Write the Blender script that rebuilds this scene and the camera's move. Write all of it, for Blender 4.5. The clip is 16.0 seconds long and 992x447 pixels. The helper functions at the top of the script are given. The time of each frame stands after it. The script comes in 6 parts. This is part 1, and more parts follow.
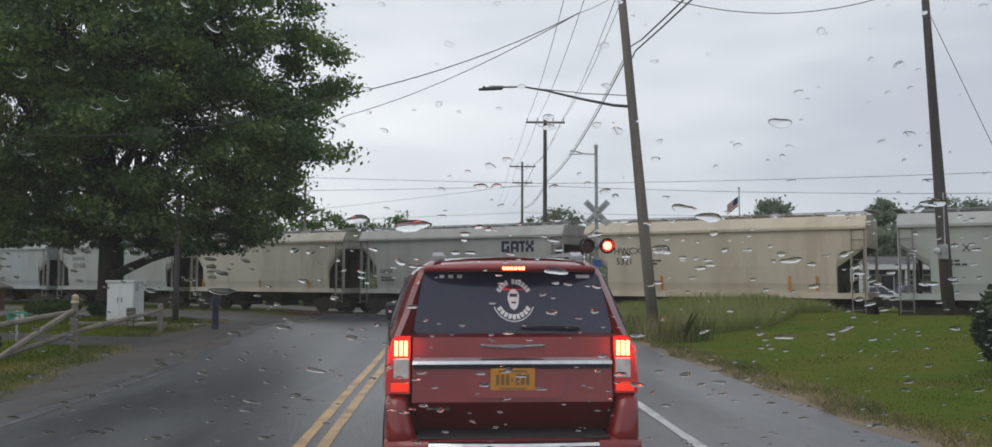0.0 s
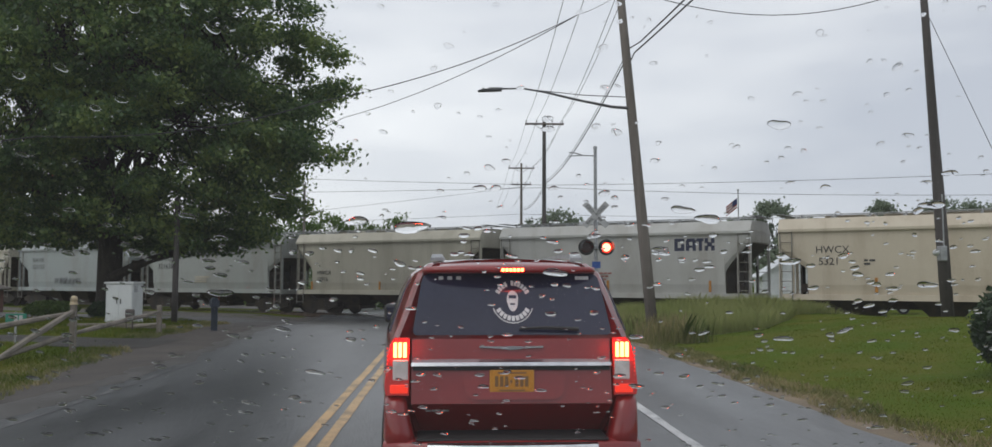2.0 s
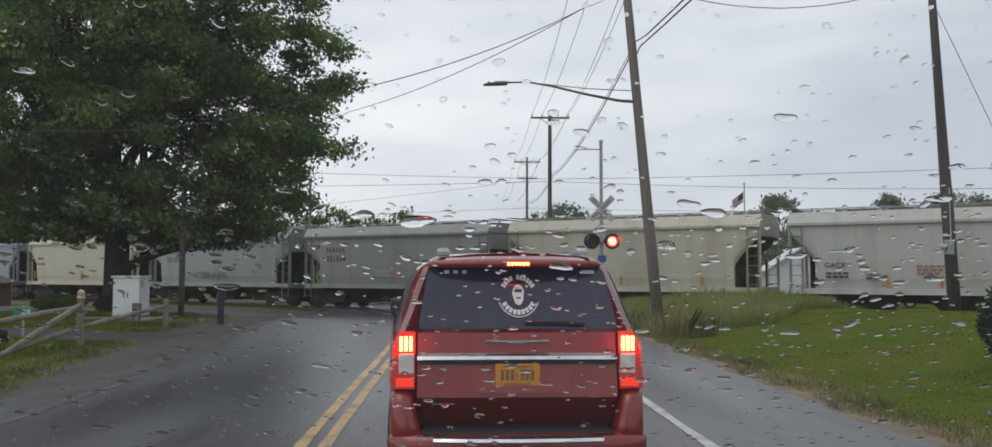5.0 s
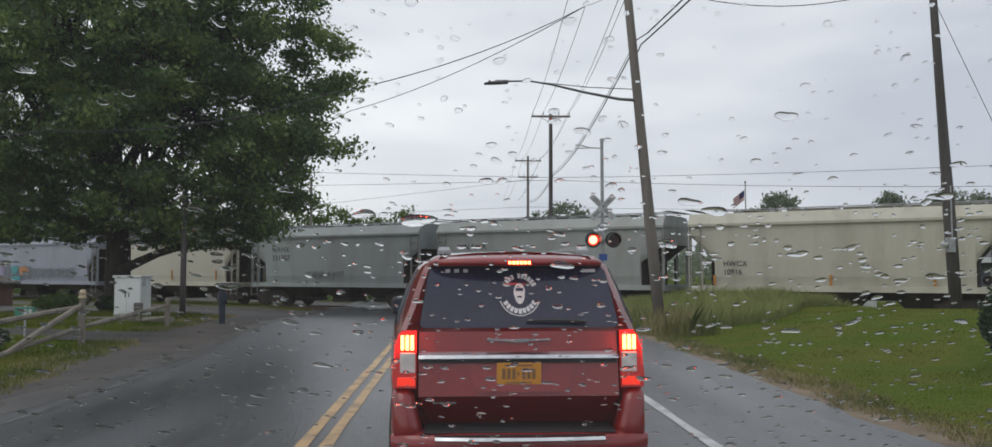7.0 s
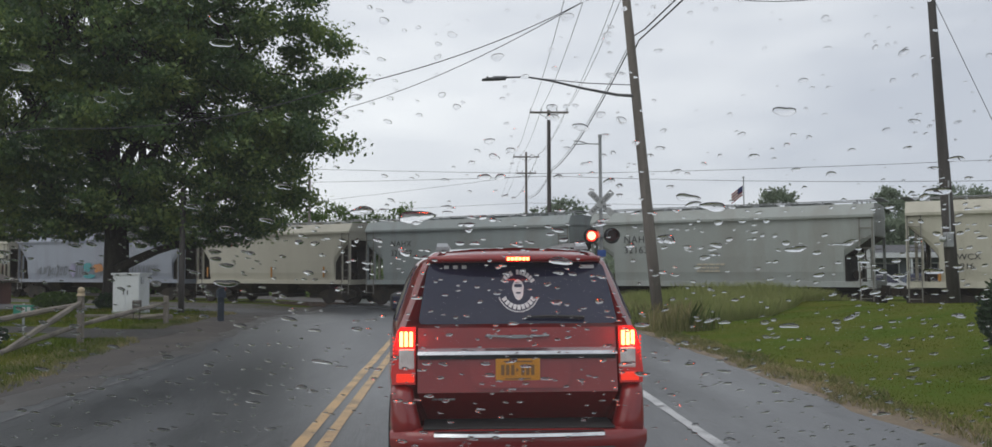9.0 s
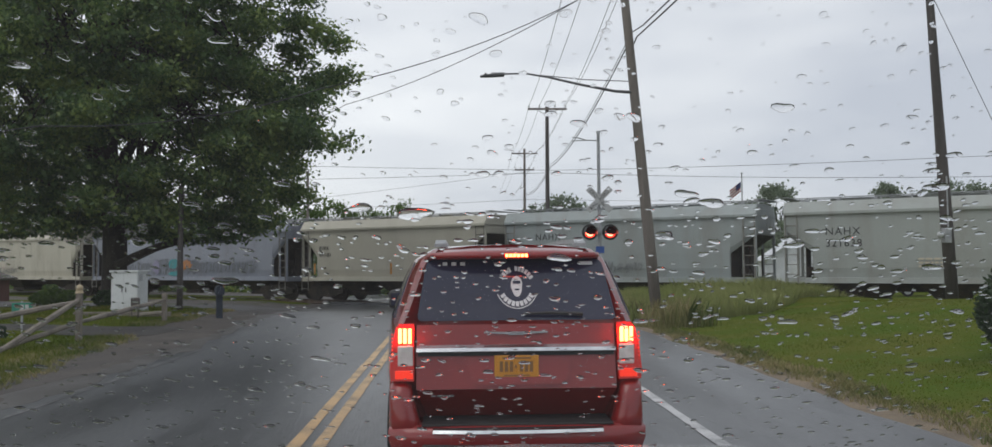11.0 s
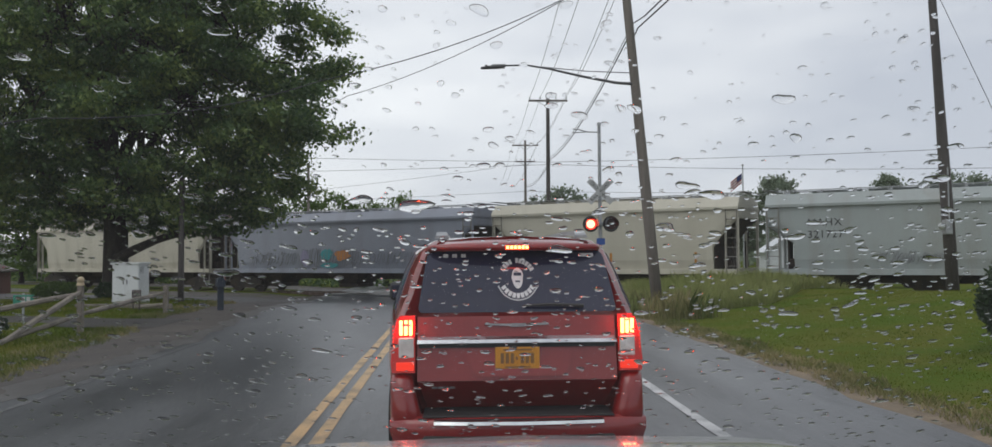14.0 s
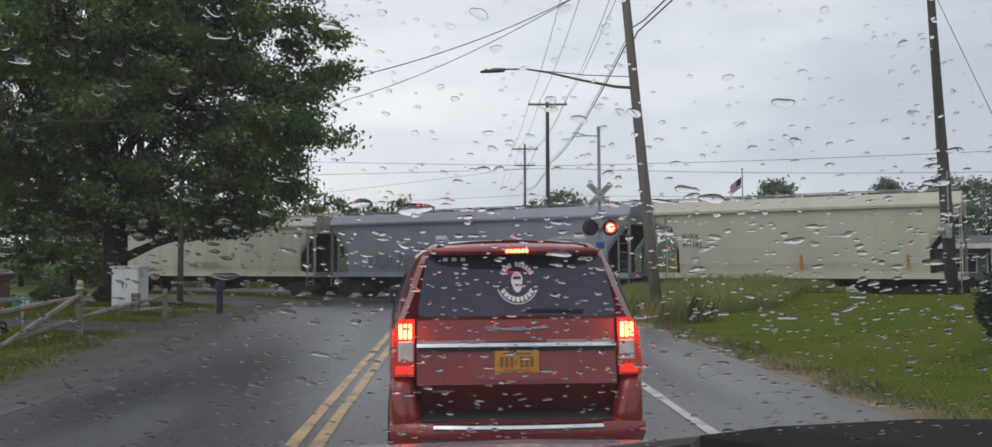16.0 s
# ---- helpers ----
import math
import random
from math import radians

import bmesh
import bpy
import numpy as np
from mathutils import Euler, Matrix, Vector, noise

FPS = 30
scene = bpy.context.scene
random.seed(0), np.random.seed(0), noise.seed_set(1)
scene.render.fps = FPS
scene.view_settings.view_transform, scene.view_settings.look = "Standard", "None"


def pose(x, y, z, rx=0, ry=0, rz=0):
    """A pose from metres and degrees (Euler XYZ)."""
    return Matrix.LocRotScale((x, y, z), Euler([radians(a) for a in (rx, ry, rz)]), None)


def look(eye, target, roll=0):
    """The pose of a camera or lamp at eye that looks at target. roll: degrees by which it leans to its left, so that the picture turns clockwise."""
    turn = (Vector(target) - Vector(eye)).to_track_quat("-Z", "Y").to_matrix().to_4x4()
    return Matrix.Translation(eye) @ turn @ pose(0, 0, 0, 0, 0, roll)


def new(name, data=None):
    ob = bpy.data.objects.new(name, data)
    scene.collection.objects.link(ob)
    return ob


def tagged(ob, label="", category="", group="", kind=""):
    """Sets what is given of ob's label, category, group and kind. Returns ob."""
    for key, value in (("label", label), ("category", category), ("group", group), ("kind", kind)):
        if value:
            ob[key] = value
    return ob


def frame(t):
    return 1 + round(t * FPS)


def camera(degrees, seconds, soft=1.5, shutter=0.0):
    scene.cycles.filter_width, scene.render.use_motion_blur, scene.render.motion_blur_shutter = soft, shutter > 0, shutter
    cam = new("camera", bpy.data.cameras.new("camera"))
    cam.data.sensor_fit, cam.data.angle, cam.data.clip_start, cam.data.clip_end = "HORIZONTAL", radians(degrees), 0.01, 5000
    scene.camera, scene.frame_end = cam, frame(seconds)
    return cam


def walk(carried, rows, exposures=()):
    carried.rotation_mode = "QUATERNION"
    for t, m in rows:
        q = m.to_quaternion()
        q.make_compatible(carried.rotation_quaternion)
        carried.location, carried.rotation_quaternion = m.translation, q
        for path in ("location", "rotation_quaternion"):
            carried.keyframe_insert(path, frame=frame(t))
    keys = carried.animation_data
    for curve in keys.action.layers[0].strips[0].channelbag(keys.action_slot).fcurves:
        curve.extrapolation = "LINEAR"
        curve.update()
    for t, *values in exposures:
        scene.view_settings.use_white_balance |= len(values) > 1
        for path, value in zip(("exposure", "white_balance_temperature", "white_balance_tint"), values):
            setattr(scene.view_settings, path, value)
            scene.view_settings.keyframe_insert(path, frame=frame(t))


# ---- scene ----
cam = camera(58.5, 16.0, soft=1.5)
PATH = [
    (0.0, pose(0, 0, 1.6, 93.393, 0, -2.821) @ pose(0, 0, 0, 0, 0, 0.000)),
    (0.5, pose(0, 0, 1.6, 93.352, 0, -2.826) @ pose(0, 0, 0, 0, 0, -0.030)),
    (1.0, pose(0, 0, 1.6, 93.373, 0, -2.827) @ pose(0, 0, 0, 0, 0, -0.026)),
    (1.5, pose(0, 0, 1.6, 93.392, 0, -2.858) @ pose(0, 0, 0, 0, 0, -0.075)),
    (2.0, pose(0, 0, 1.6, 93.495, 0, -2.879) @ pose(0, 0, 0, 0, 0, 0.008)),
    (2.5, pose(0, 0, 1.6, 93.444, 0, -2.846) @ pose(0, 0, 0, 0, 0, -0.056)),
    (3.0, pose(0, 0, 1.6, 93.338, 0, -2.817) @ pose(0, 0, 0, 0, 0, 0.023)),
    (3.5, pose(0, 0, 1.6, 92.934, 0, -2.742) @ pose(0, 0, 0, 0, 0, -0.160)),
    (4.0, pose(0, 0, 1.6, 92.986, 0, -2.531) @ pose(0, 0, 0, 0, 0, 0.027)),
    (6.5, pose(0, 0, 1.6, 93.171, 0, -2.438) @ pose(0, 0, 0, 0, 0, -0.080)),
    (7.0, pose(0, 0, 1.6, 93.027, 0, -2.444) @ pose(0, 0, 0, 0, 0, -0.130)),
    (7.5, pose(0, 0, 1.6, 92.876, 0, -2.488) @ pose(0, 0, 0, 0, 0, -0.166)),
    (8.0, pose(0, 0, 1.6, 92.827, 0, -2.489) @ pose(0, 0, 0, 0, 0, -0.268)),
    (8.5, pose(0, 0, 1.6, 92.788, 0, -2.521) @ pose(0, 0, 0, 0, 0, -0.257)),
    (9.0, pose(0, 0, 1.6, 92.783, 0, -2.545) @ pose(0, 0, 0, 0, 0, -0.334)),
    (11.5, pose(0, 0, 1.6, 92.497, 0, -2.654) @ pose(0, 0, 0, 0, 0, -0.459)),
    (12.0, pose(0, 0, 1.6, 92.431, 0, -2.658) @ pose(0, 0, 0, 0, 0, -0.477)),
    (12.5, pose(0, 0, 1.6, 92.353, 0, -2.660) @ pose(0, 0, 0, 0, 0, -0.475)),
    (13.0, pose(0, 0, 1.6, 92.275, 0, -2.658) @ pose(0, 0, 0, 0, 0, -0.463)),
    (13.5, pose(0, 0, 1.6, 92.156, 0, -2.610) @ pose(0, 0, 0, 0, 0, -0.489)),
    (14.0, pose(0, 0, 1.6, 92.042, 0, -2.592) @ pose(0, 0, 0, 0, 0, -0.489)),
    (14.5, pose(0, 0, 1.6, 92.006, 0, -2.591) @ pose(0, 0, 0, 0, 0, -0.498)),
    (15.0, pose(0, 0, 1.6, 92.060, 0, -2.596) @ pose(0, 0, 0, 0, 0, -0.520)),
    (15.5, pose(0, 0, 1.6, 92.216, 0, -2.622) @ pose(0, 0, 0, 0, 0, -0.526)),
    (16.0, pose(0, 0, 1.6, 92.280, 0, -2.622) @ pose(0, 0, 0, 0, 0, -0.458)),
]
walk(cam, PATH, exposures=[(0.0, 0.0), (16.0, 0.0)])

# ---- world and light ----
world = bpy.data.worlds.new("overcast")
scene.world = world
world.use_nodes = True
wn, wl = world.node_tree.nodes, world.node_tree.links
wn.clear()
w_out, w_bg = wn.new("ShaderNodeOutputWorld"), wn.new("ShaderNodeBackground")
w_sky, w_mix = wn.new("ShaderNodeTexSky"), wn.new("ShaderNodeMix")
w_sky.sky_type, w_sky.sun_disc = "NISHITA", False
w_sky.sun_elevation, w_sky.sun_rotation = radians(48), radians(-40)
w_co, w_map = wn.new("ShaderNodeTexCoord"), wn.new("ShaderNodeMapping")
w_map.inputs["Scale"].default_value = (1.0, 1.0, 4.0)
w_noise, w_ramp = wn.new("ShaderNodeTexNoise"), wn.new("ShaderNodeValToRGB")
w_noise.inputs["Scale"].default_value, w_noise.inputs["Detail"].default_value = 2.3, 5.0
w_noise.inputs["Roughness"].default_value = 0.5
w_ramp.color_ramp.elements[0].position, w_ramp.color_ramp.elements[1].position = 0.30, 0.70
w_ramp.color_ramp.elements[0].color = (4.9, 5.2, 5.9, 1)
w_ramp.color_ramp.elements[1].color = (8.2, 8.35, 8.65, 1)
w_mix.data_type = "RGBA"
w_mix.inputs["Factor"].default_value = 0.93
wl.new(w_co.outputs["Generated"], w_map.inputs["Vector"])
wl.new(w_map.outputs["Vector"], w_noise.inputs["Vector"])
w_sep, w_side = wn.new("ShaderNodeSeparateXYZ"), wn.new("ShaderNodeMath")
w_side.operation = "MULTIPLY_ADD"  # the cloud is thicker towards the east, most of all low down
w_low, w_east = wn.new("ShaderNodeMath"), wn.new("ShaderNodeMath")
w_low.operation, w_east.operation = "MINIMUM", "MULTIPLY_ADD"
w_low.inputs[1].default_value = 0.3
w_east.inputs[1].default_value, w_east.inputs[2].default_value = 1.6, -0.62
wl.new(w_low.outputs[0], w_east.inputs[0])
wl.new(w_east.outputs[0], w_side.inputs[1])
wl.new(w_co.outputs["Generated"], w_sep.inputs["Vector"])
wl.new(w_sep.outputs["X"], w_side.inputs[0])
wl.new(w_sep.outputs["Z"], w_low.inputs[0])
wl.new(w_noise.outputs["Fac"], w_side.inputs[2])
wl.new(w_side.outputs[0], w_ramp.inputs["Fac"])
wl.new(w_sky.outputs["Color"], w_mix.inputs["A"])
wl.new(w_ramp.outputs["Color"], w_mix.inputs["B"])
wl.new(w_mix.outputs["Result"], w_bg.inputs["Color"])
w_bg.inputs["Strength"].default_value = 0.115
wl.new(w_bg.outputs["Background"], w_out.inputs["Surface"])

sun = new("sun", bpy.data.lights.new("sun", "SUN"))
sun.data.energy, sun.data.angle, sun.data.color = 0.6, radians(40), (1.0, 0.97, 0.93)
sun.matrix_world = look((-6, -4, 12), (0, 0, 0))

# ---- materials ----


def mat(name, colour, rough=0.6, metal=0.0, second=None, scale=3.0, bump=0.0, bump_scale=40.0, vary=0.0, spec=0.5,
        emit=None, power=0.0, stretch=(1, 1, 1), spread=(0.35, 0.65), coat=0.0):
    """A surface with two scales of variation: patches of a second colour and fine grain."""
    m = bpy.data.materials.new(name)
    m.use_nodes = True
    n, k = m.node_tree.nodes, m.node_tree.links
    b = n["Principled BSDF"]
    b.inputs["Roughness"].default_value, b.inputs["Metallic"].default_value = rough, metal
    b.inputs["Specular IOR Level"].default_value = spec
    b.inputs["Coat Weight"].default_value = coat
    b.inputs["Coat Roughness"].default_value = 0.06
    if emit:
        b.inputs["Emission Color"].default_value, b.inputs["Emission Strength"].default_value = (*emit, 1), power
    b.inputs["Base Color"].default_value = (*colour, 1)
    co, mp = n.new("ShaderNodeTexCoord"), n.new("ShaderNodeMapping")
    mp.inputs["Scale"].default_value = stretch
    k.new(co.outputs["Object"], mp.inputs["Vector"])
    if second:
        big, ramp, fine, mx = n.new("ShaderNodeTexNoise"), n.new("ShaderNodeValToRGB"), n.new("ShaderNodeTexNoise"), n.new("ShaderNodeMix")
        big.inputs["Scale"].default_value, big.inputs["Detail"].default_value = scale, 6.0
        fine.inputs["Scale"].default_value, fine.inputs["Detail"].default_value = scale * 14, 3.0
        k.new(mp.outputs["Vector"], big.inputs["Vector"])
        k.new(mp.outputs["Vector"], fine.inputs["Vector"])
        add = n.new("ShaderNodeMath")
        add.operation = "MULTIPLY_ADD"
        add.inputs[1].default_value, add.inputs[2].default_value = 0.35, -0.175
        k.new(fine.outputs["Fac"], add.inputs[0])
        plus = n.new("ShaderNodeMath")
        k.new(big.outputs["Fac"], plus.inputs[0])
        k.new(add.outputs[0], plus.inputs[1])
        k.new(plus.outputs[0], ramp.inputs["Fac"])
        ramp.color_ramp.elements[0].position, ramp.color_ramp.elements[1].position = spread
        mx.data_type = "RGBA"
        mx.inputs["A"].default_value, mx.inputs["B"].default_value = (*colour, 1), (*second, 1)
        k.new(ramp.outputs["Color"], mx.inputs["Factor"])
        last = mx.outputs["Result"]
        if vary:
            info, hsv, rng = n.new("ShaderNodeObjectInfo"), n.new("ShaderNodeHueSaturation"), n.new("ShaderNodeMapRange")
            rng.inputs["To Min"].default_value, rng.inputs["To Max"].default_value = 1 - vary, 1 + vary
            k.new(info.outputs["Random"], rng.inputs["Value"])
            k.new(rng.outputs["Result"], hsv.inputs["Value"])
            k.new(last, hsv.inputs["Color"])
            last = hsv.outputs["Color"]
        k.new(last, b.inputs["Base Color"])
    if bump:
        tex, bp = n.new("ShaderNodeTexNoise"), n.new("ShaderNodeBump")
        tex.inputs["Scale"].default_value, tex.inputs["Detail"].default_value = bump_scale, 4.0
        k.new(mp.outputs["Vector"], tex.inputs["Vector"])
        k.new(tex.outputs["Fac"], bp.inputs["Height"])
        bp.inputs["Strength"].default_value, bp.inputs["Distance"].default_value = bump, 0.02
        k.new(bp.outputs["Normal"], b.inputs["Normal"])
    return m


M_ASPHALT = mat("wet_asphalt", (0.104, 0.108, 0.116), 0.35, second=(0.030, 0.032, 0.036), scale=0.8, bump=0.35, bump_scale=45, stretch=(1, 0.16, 1), spread=(0.36, 0.66))
M_DRIVE = mat("old_driveway_asphalt", (0.050, 0.047, 0.045), 0.6, second=(0.030, 0.028, 0.027), scale=0.9, bump=0.4, bump_scale=30)
M_PATCH = mat("dirt_shoulder", (0.076, 0.064, 0.055), 0.7, second=(0.042, 0.037, 0.034), scale=0.9, bump=0.5, bump_scale=30)
M_EDGE_LINE = mat("white_edge_paint", (0.56, 0.56, 0.56), 0.45, second=(0.24, 0.245, 0.25), scale=2.4, spread=(0.42, 0.72))
M_TAN_DIRT = mat("tan_roadside_dirt", (0.22, 0.165, 0.105), 0.85, second=(0.12, 0.092, 0.062), scale=1.6, bump=0.6, bump_scale=26)
M_YELLOW = mat("yellow_paint", (0.53, 0.345, 0.165), 0.5, second=(0.22, 0.165, 0.105), scale=2.6, spread=(0.40, 0.72))
M_WHITE_LINE = mat("worn_white_paint", (0.22, 0.22, 0.225), 0.45, second=(0.072, 0.074, 0.078), scale=1.3, spread=(0.28, 0.50))
M_SILT = mat("silty_asphalt_edge", (0.092, 0.088, 0.086), 0.5, second=(0.050, 0.046, 0.044), scale=1.1, bump=0.4, bump_scale=32, spread=(0.34, 0.66))
M_GRASS_GROUND = mat("lawn_soil", (0.064, 0.103, 0.007), 0.95, spec=0.05, second=(0.100, 0.106, 0.016), scale=0.5, bump=0.6, bump_scale=25)
M_WOOD_POLE = mat("weathered_pole_wood", (0.21, 0.185, 0.165), 0.85, second=(0.12, 0.105, 0.095), scale=3.0, bump=0.5, bump_scale=18, stretch=(1, 1, 0.08))
M_DARK_POLE = mat("dark_pole_wood", (0.085, 0.075, 0.072), 0.75, second=(0.05, 0.044, 0.042), scale=3.0, bump=0.5, bump_scale=18, stretch=(1, 1, 0.08))
M_STEEL = mat("galvanised_steel", (0.42, 0.43, 0.44), 0.5, 0.6, second=(0.3, 0.31, 0.32), scale=4)
M_DARK_STEEL = mat("dull_dark_steel", (0.13, 0.13, 0.135), 0.55, 0.4, second=(0.09, 0.09, 0.095), scale=4)
M_BLACK = mat("black_metal", (0.02, 0.02, 0.022), 0.5, second=(0.03, 0.028, 0.027), scale=4)
M_WIRE = mat("dark_wire", (0.03, 0.03, 0.033), 0.6)
M_BARK = mat("maple_bark", (0.045, 0.037, 0.03), 0.9, second=(0.025, 0.02, 0.017), scale=5, bump=0.8, bump_scale=14, stretch=(1, 1, 0.25))
M_RED = mat("maroon_car_paint", (0.235, 0.010, 0.009), 0.34, 0.0, second=(0.195, 0.008, 0.008), scale=1.5, spec=0.3, coat=0.9)
M_GLASS_DARK = mat("tinted_glass", (0.015, 0.016, 0.037), 0.05, second=(0.022, 0.023, 0.048), scale=2, spec=0.5, coat=0.1)
M_RUBBER = mat("tyre_rubber", (0.02, 0.02, 0.02), 0.8)

# ---- small mesh helpers ----


def part(name, bm, material, parent=None, label="", smooth=False):
    me = bpy.data.meshes.new(name)
    bm.normal_update()
    bm.to_mesh(me)
    bm.free()
    for m in (material if isinstance(material, (list, tuple)) else [material]):
        me.materials.append(m)
    if smooth:
        me.polygons.foreach_set("use_smooth", [True] * len(me.polygons))
    ob = new(name, me)
    if parent:
        ob.parent = parent
    if label:
        tagged(ob, label)
    return ob


def thing(name, m, label, category, group="", kind=""):
    ob = new(name)
    ob.matrix_world = m
    return tagged(ob, label, category, group, kind)


def box(bm, x0, x1, y0, y1, z0, z1, bevel=0.0, m=None, index=0):
    mm = Matrix.Translation(((x0 + x1) / 2, (y0 + y1) / 2, (z0 + z1) / 2)) @ Matrix.Diagonal((abs(x1 - x0), abs(y1 - y0), abs(z1 - z0), 1))
    r = bmesh.ops.create_cube(bm, size=1, matrix=(m or Matrix()) @ mm)
    fs = {f for v in r["verts"] for f in v.link_faces}
    for f in fs:
        f.material_index = index
    if bevel:
        bmesh.ops.bevel(bm, geom=list({e for v in r["verts"] for e in v.link_edges}), offset=bevel, segments=2, affect="EDGES", profile=0.5)


def rod(bm, p, q, r0, r1=None, n=10, caps=True):
    p, q = Vector(p), Vector(q)
    turn = (q - p).to_track_quat("Z", "Y").to_matrix().to_4x4()
    bmesh.ops.create_cone(bm, cap_ends=caps, segments=n, radius1=r0, radius2=r0 if r1 is None else r1, depth=(q - p).length,
                          matrix=Matrix.Translation((p + q) / 2) @ turn)


def tube(bm, pts, r, n=8):
    """A bent round bar through pts; r is one radius or one a point."""
    rs = r if isinstance(r, (list, tuple)) else [r] * len(pts)
    rings, side = [], None
    for i, p in enumerate(pts):
        d = (Vector(pts[min(i + 1, len(pts) - 1)]) - Vector(pts[max(i - 1, 0)])).normalized()
        if side is None:
            side = d.orthogonal()
        side = (side - d * side.dot(d)).normalized()
        over = d.cross(side)
        rings.append([bm.verts.new(Vector(p) + side * (rs[i] * math.cos(t)) + over * (rs[i] * math.sin(t))) for t in (2 * math.pi * k / n for k in range(n))])
    for a, b in zip(rings, rings[1:]):
        for k in range(n):
            bm.faces.new((a[k], a[(k + 1) % n], b[(k + 1) % n], b[k]))
    bm.faces.new(rings[0][::-1])
    bm.faces.new(rings[-1])


def loft(bm, sections, close=True, cap=True, index=0):
    """Skin through rings of points with equal counts."""
    rings = [[bm.verts.new(p) for p in s] for s in sections]
    n = len(rings[0])
    for a, b in zip(rings, rings[1:]):
        for k in range(n if close else n - 1):
            bm.faces.new((a[k], a[(k + 1) % n], b[(k + 1) % n], b[k])).material_index = index
    if cap and close:
        bm.faces.new(rings[0][::-1]).material_index = index
        bm.faces.new(rings[-1]).material_index = index


def smooth_step(a, b, x):
    t = min(1.0, max(0.0, (x - a) / (b - a)))
    return t * t * (3 - 2 * t)


# ---- plan ----
TRACK_A, TRACK_D = Vector((-14.98, 51.50)), Vector((0.8365, -0.5480))
TRACK_N = Vector((0.5480, 0.8365))
TRACK_A = TRACK_A + TRACK_N * 1.55
TRACK_TURN, RAIL_Z = -33.23, -0.30
CAR_PITCH, LONG_PITCH = 12.35, 17.5


def track_distance(x, y):
    return (Vector((x, y)) - TRACK_A).dot(TRACK_N)


def ground_z(x, y):
    dt = track_distance(x, y)
    z = -0.42 * smooth_step(-17, -4, dt)
    bank = smooth_step(4.9, 13, x) * smooth_step(2, 20, y) * (1 - smooth_step(-6.2, -3.0, dt))
    z += 0.75 * bank
    z += 0.35 * smooth_step(4.9, 6.5, x) * smooth_step(26, 32, y) * (1 - smooth_step(-6.5, -3.0, dt))
    z += 0.12 * smooth_step(-8.2, -10.5, x)
    rough = smooth_step(-8.3, -10, x) + smooth_step(5.0, 6.5, x)
    z += rough * (0.05 * noise.noise((x * 0.35, y * 0.35, 0)) + 0.02 * noise.noise((x * 1.3, y * 1.3, 4)))
    return z


def road_strip(name, x0, x1, y0, y1, lift, material, step=0.5, wobble=0.0, label=""):
    bm = bmesh.new()
    n = int((y1 - y0) / step)
    grid = []
    cols = max(2, int((x1 - x0) / 0.6) + 1)
    for i in range(n + 1):
        y = y0 + (y1 - y0) * i / n
        a = x0 + wobble * noise.noise((0, y * 0.7, 3)) + wobble * 0.5 * noise.noise((0, y * 3.1, 8))
        b = x1 + wobble * noise.noise((5, y * 0.7, 3)) + wobble * 0.5 * noise.noise((5, y * 3.1, 8))
        grid.append([bm.verts.new((a + (b - a) * j / (cols - 1), y, ground_z(min(4.6, max(-6.8, a + (b - a) * j / (cols - 1))), y) + lift)) for j in range(cols)])
    for a, b in zip(grid, grid[1:]):
        for j in range(cols - 1):
            bm.faces.new((a[j], a[j + 1], b[j + 1], b[j]))
    return tagged(part(name, bm, material), label, "road", kind="structure")

# ---- ground ----
def build_ground():
    xs = [-3000, -1200, -500, -200, -90, -60] + [-45 + 0.75 * i for i in range(121)] + [55, 90, 200, 500, 1200, 3000]
    ys = [-3000, -800, -200, -60, -30] + [-20 + 0.75 * i for i in range(121)] + [80, 100, 140, 200, 400, 1000, 3000]
    bm = bmesh.new()
    grid = [[bm.verts.new((x, y, ground_z(x, y) - (0.05 if -7.6 < x < 4.4 else 0.0) if abs(x) < 60 and -25 < y < 90 else -0.42 if y > 0 else 0.0)) for x in xs] for y in ys]
    for a, b in zip(grid, grid[1:]):
        for j in range(len(xs) - 1):
            bm.faces.new((a[j], a[j + 1], b[j + 1], b[j]))
    tagged(part("ground", bm, M_GRASS_GROUND, smooth=True), "damp green grass ground beside the road", "ground", kind="structure")


build_ground()
road_strip("road", -6.6, 4.35, -30, 140, 0.012, M_ASPHALT, 0.5, 0.12, "wet dark grey asphalt two-lane road")
for k, x in enumerate((-1.42, -1.20)):
    road_strip("centre_line", x - 0.06, x + 0.06, -30, 36, 0.018, M_YELLOW, 0.5, 0.012, "worn double yellow line on asphalt")
road_strip("edge_line", 2.25, 2.37, -30, 34, 0.018, M_EDGE_LINE, 0.5, 0.02, "worn white edge line on asphalt")
road_strip("edge_line", -4.79, -4.69, -30, 17, 0.018, M_WHITE_LINE, 0.5, 0.02, "worn white edge line on asphalt")

# ---- lettering ----
def lettering(name, text, size, m, material, parent=None, label="", depth=0.004, spacing=1.0, bold=0.0):
    cu = bpy.data.curves.new(name, "FONT")
    cu.body, cu.size, cu.extrude, cu.space_character, cu.offset = text, size, depth, spacing, bold
    cu.resolution_u = 3
    tmp = bpy.data.objects.new(name, cu)
    scene.collection.objects.link(tmp)
    me = bpy.data.meshes.new_from_object(tmp.evaluated_get(bpy.context.evaluated_depsgraph_get()))
    bpy.data.objects.remove(tmp)
    me.materials.clear()
    me.materials.append(material)
    ob = new(name, me)
    ob.matrix_local = m
    if parent:
        ob.parent = parent
    if label:
        tagged(ob, label)
    return ob


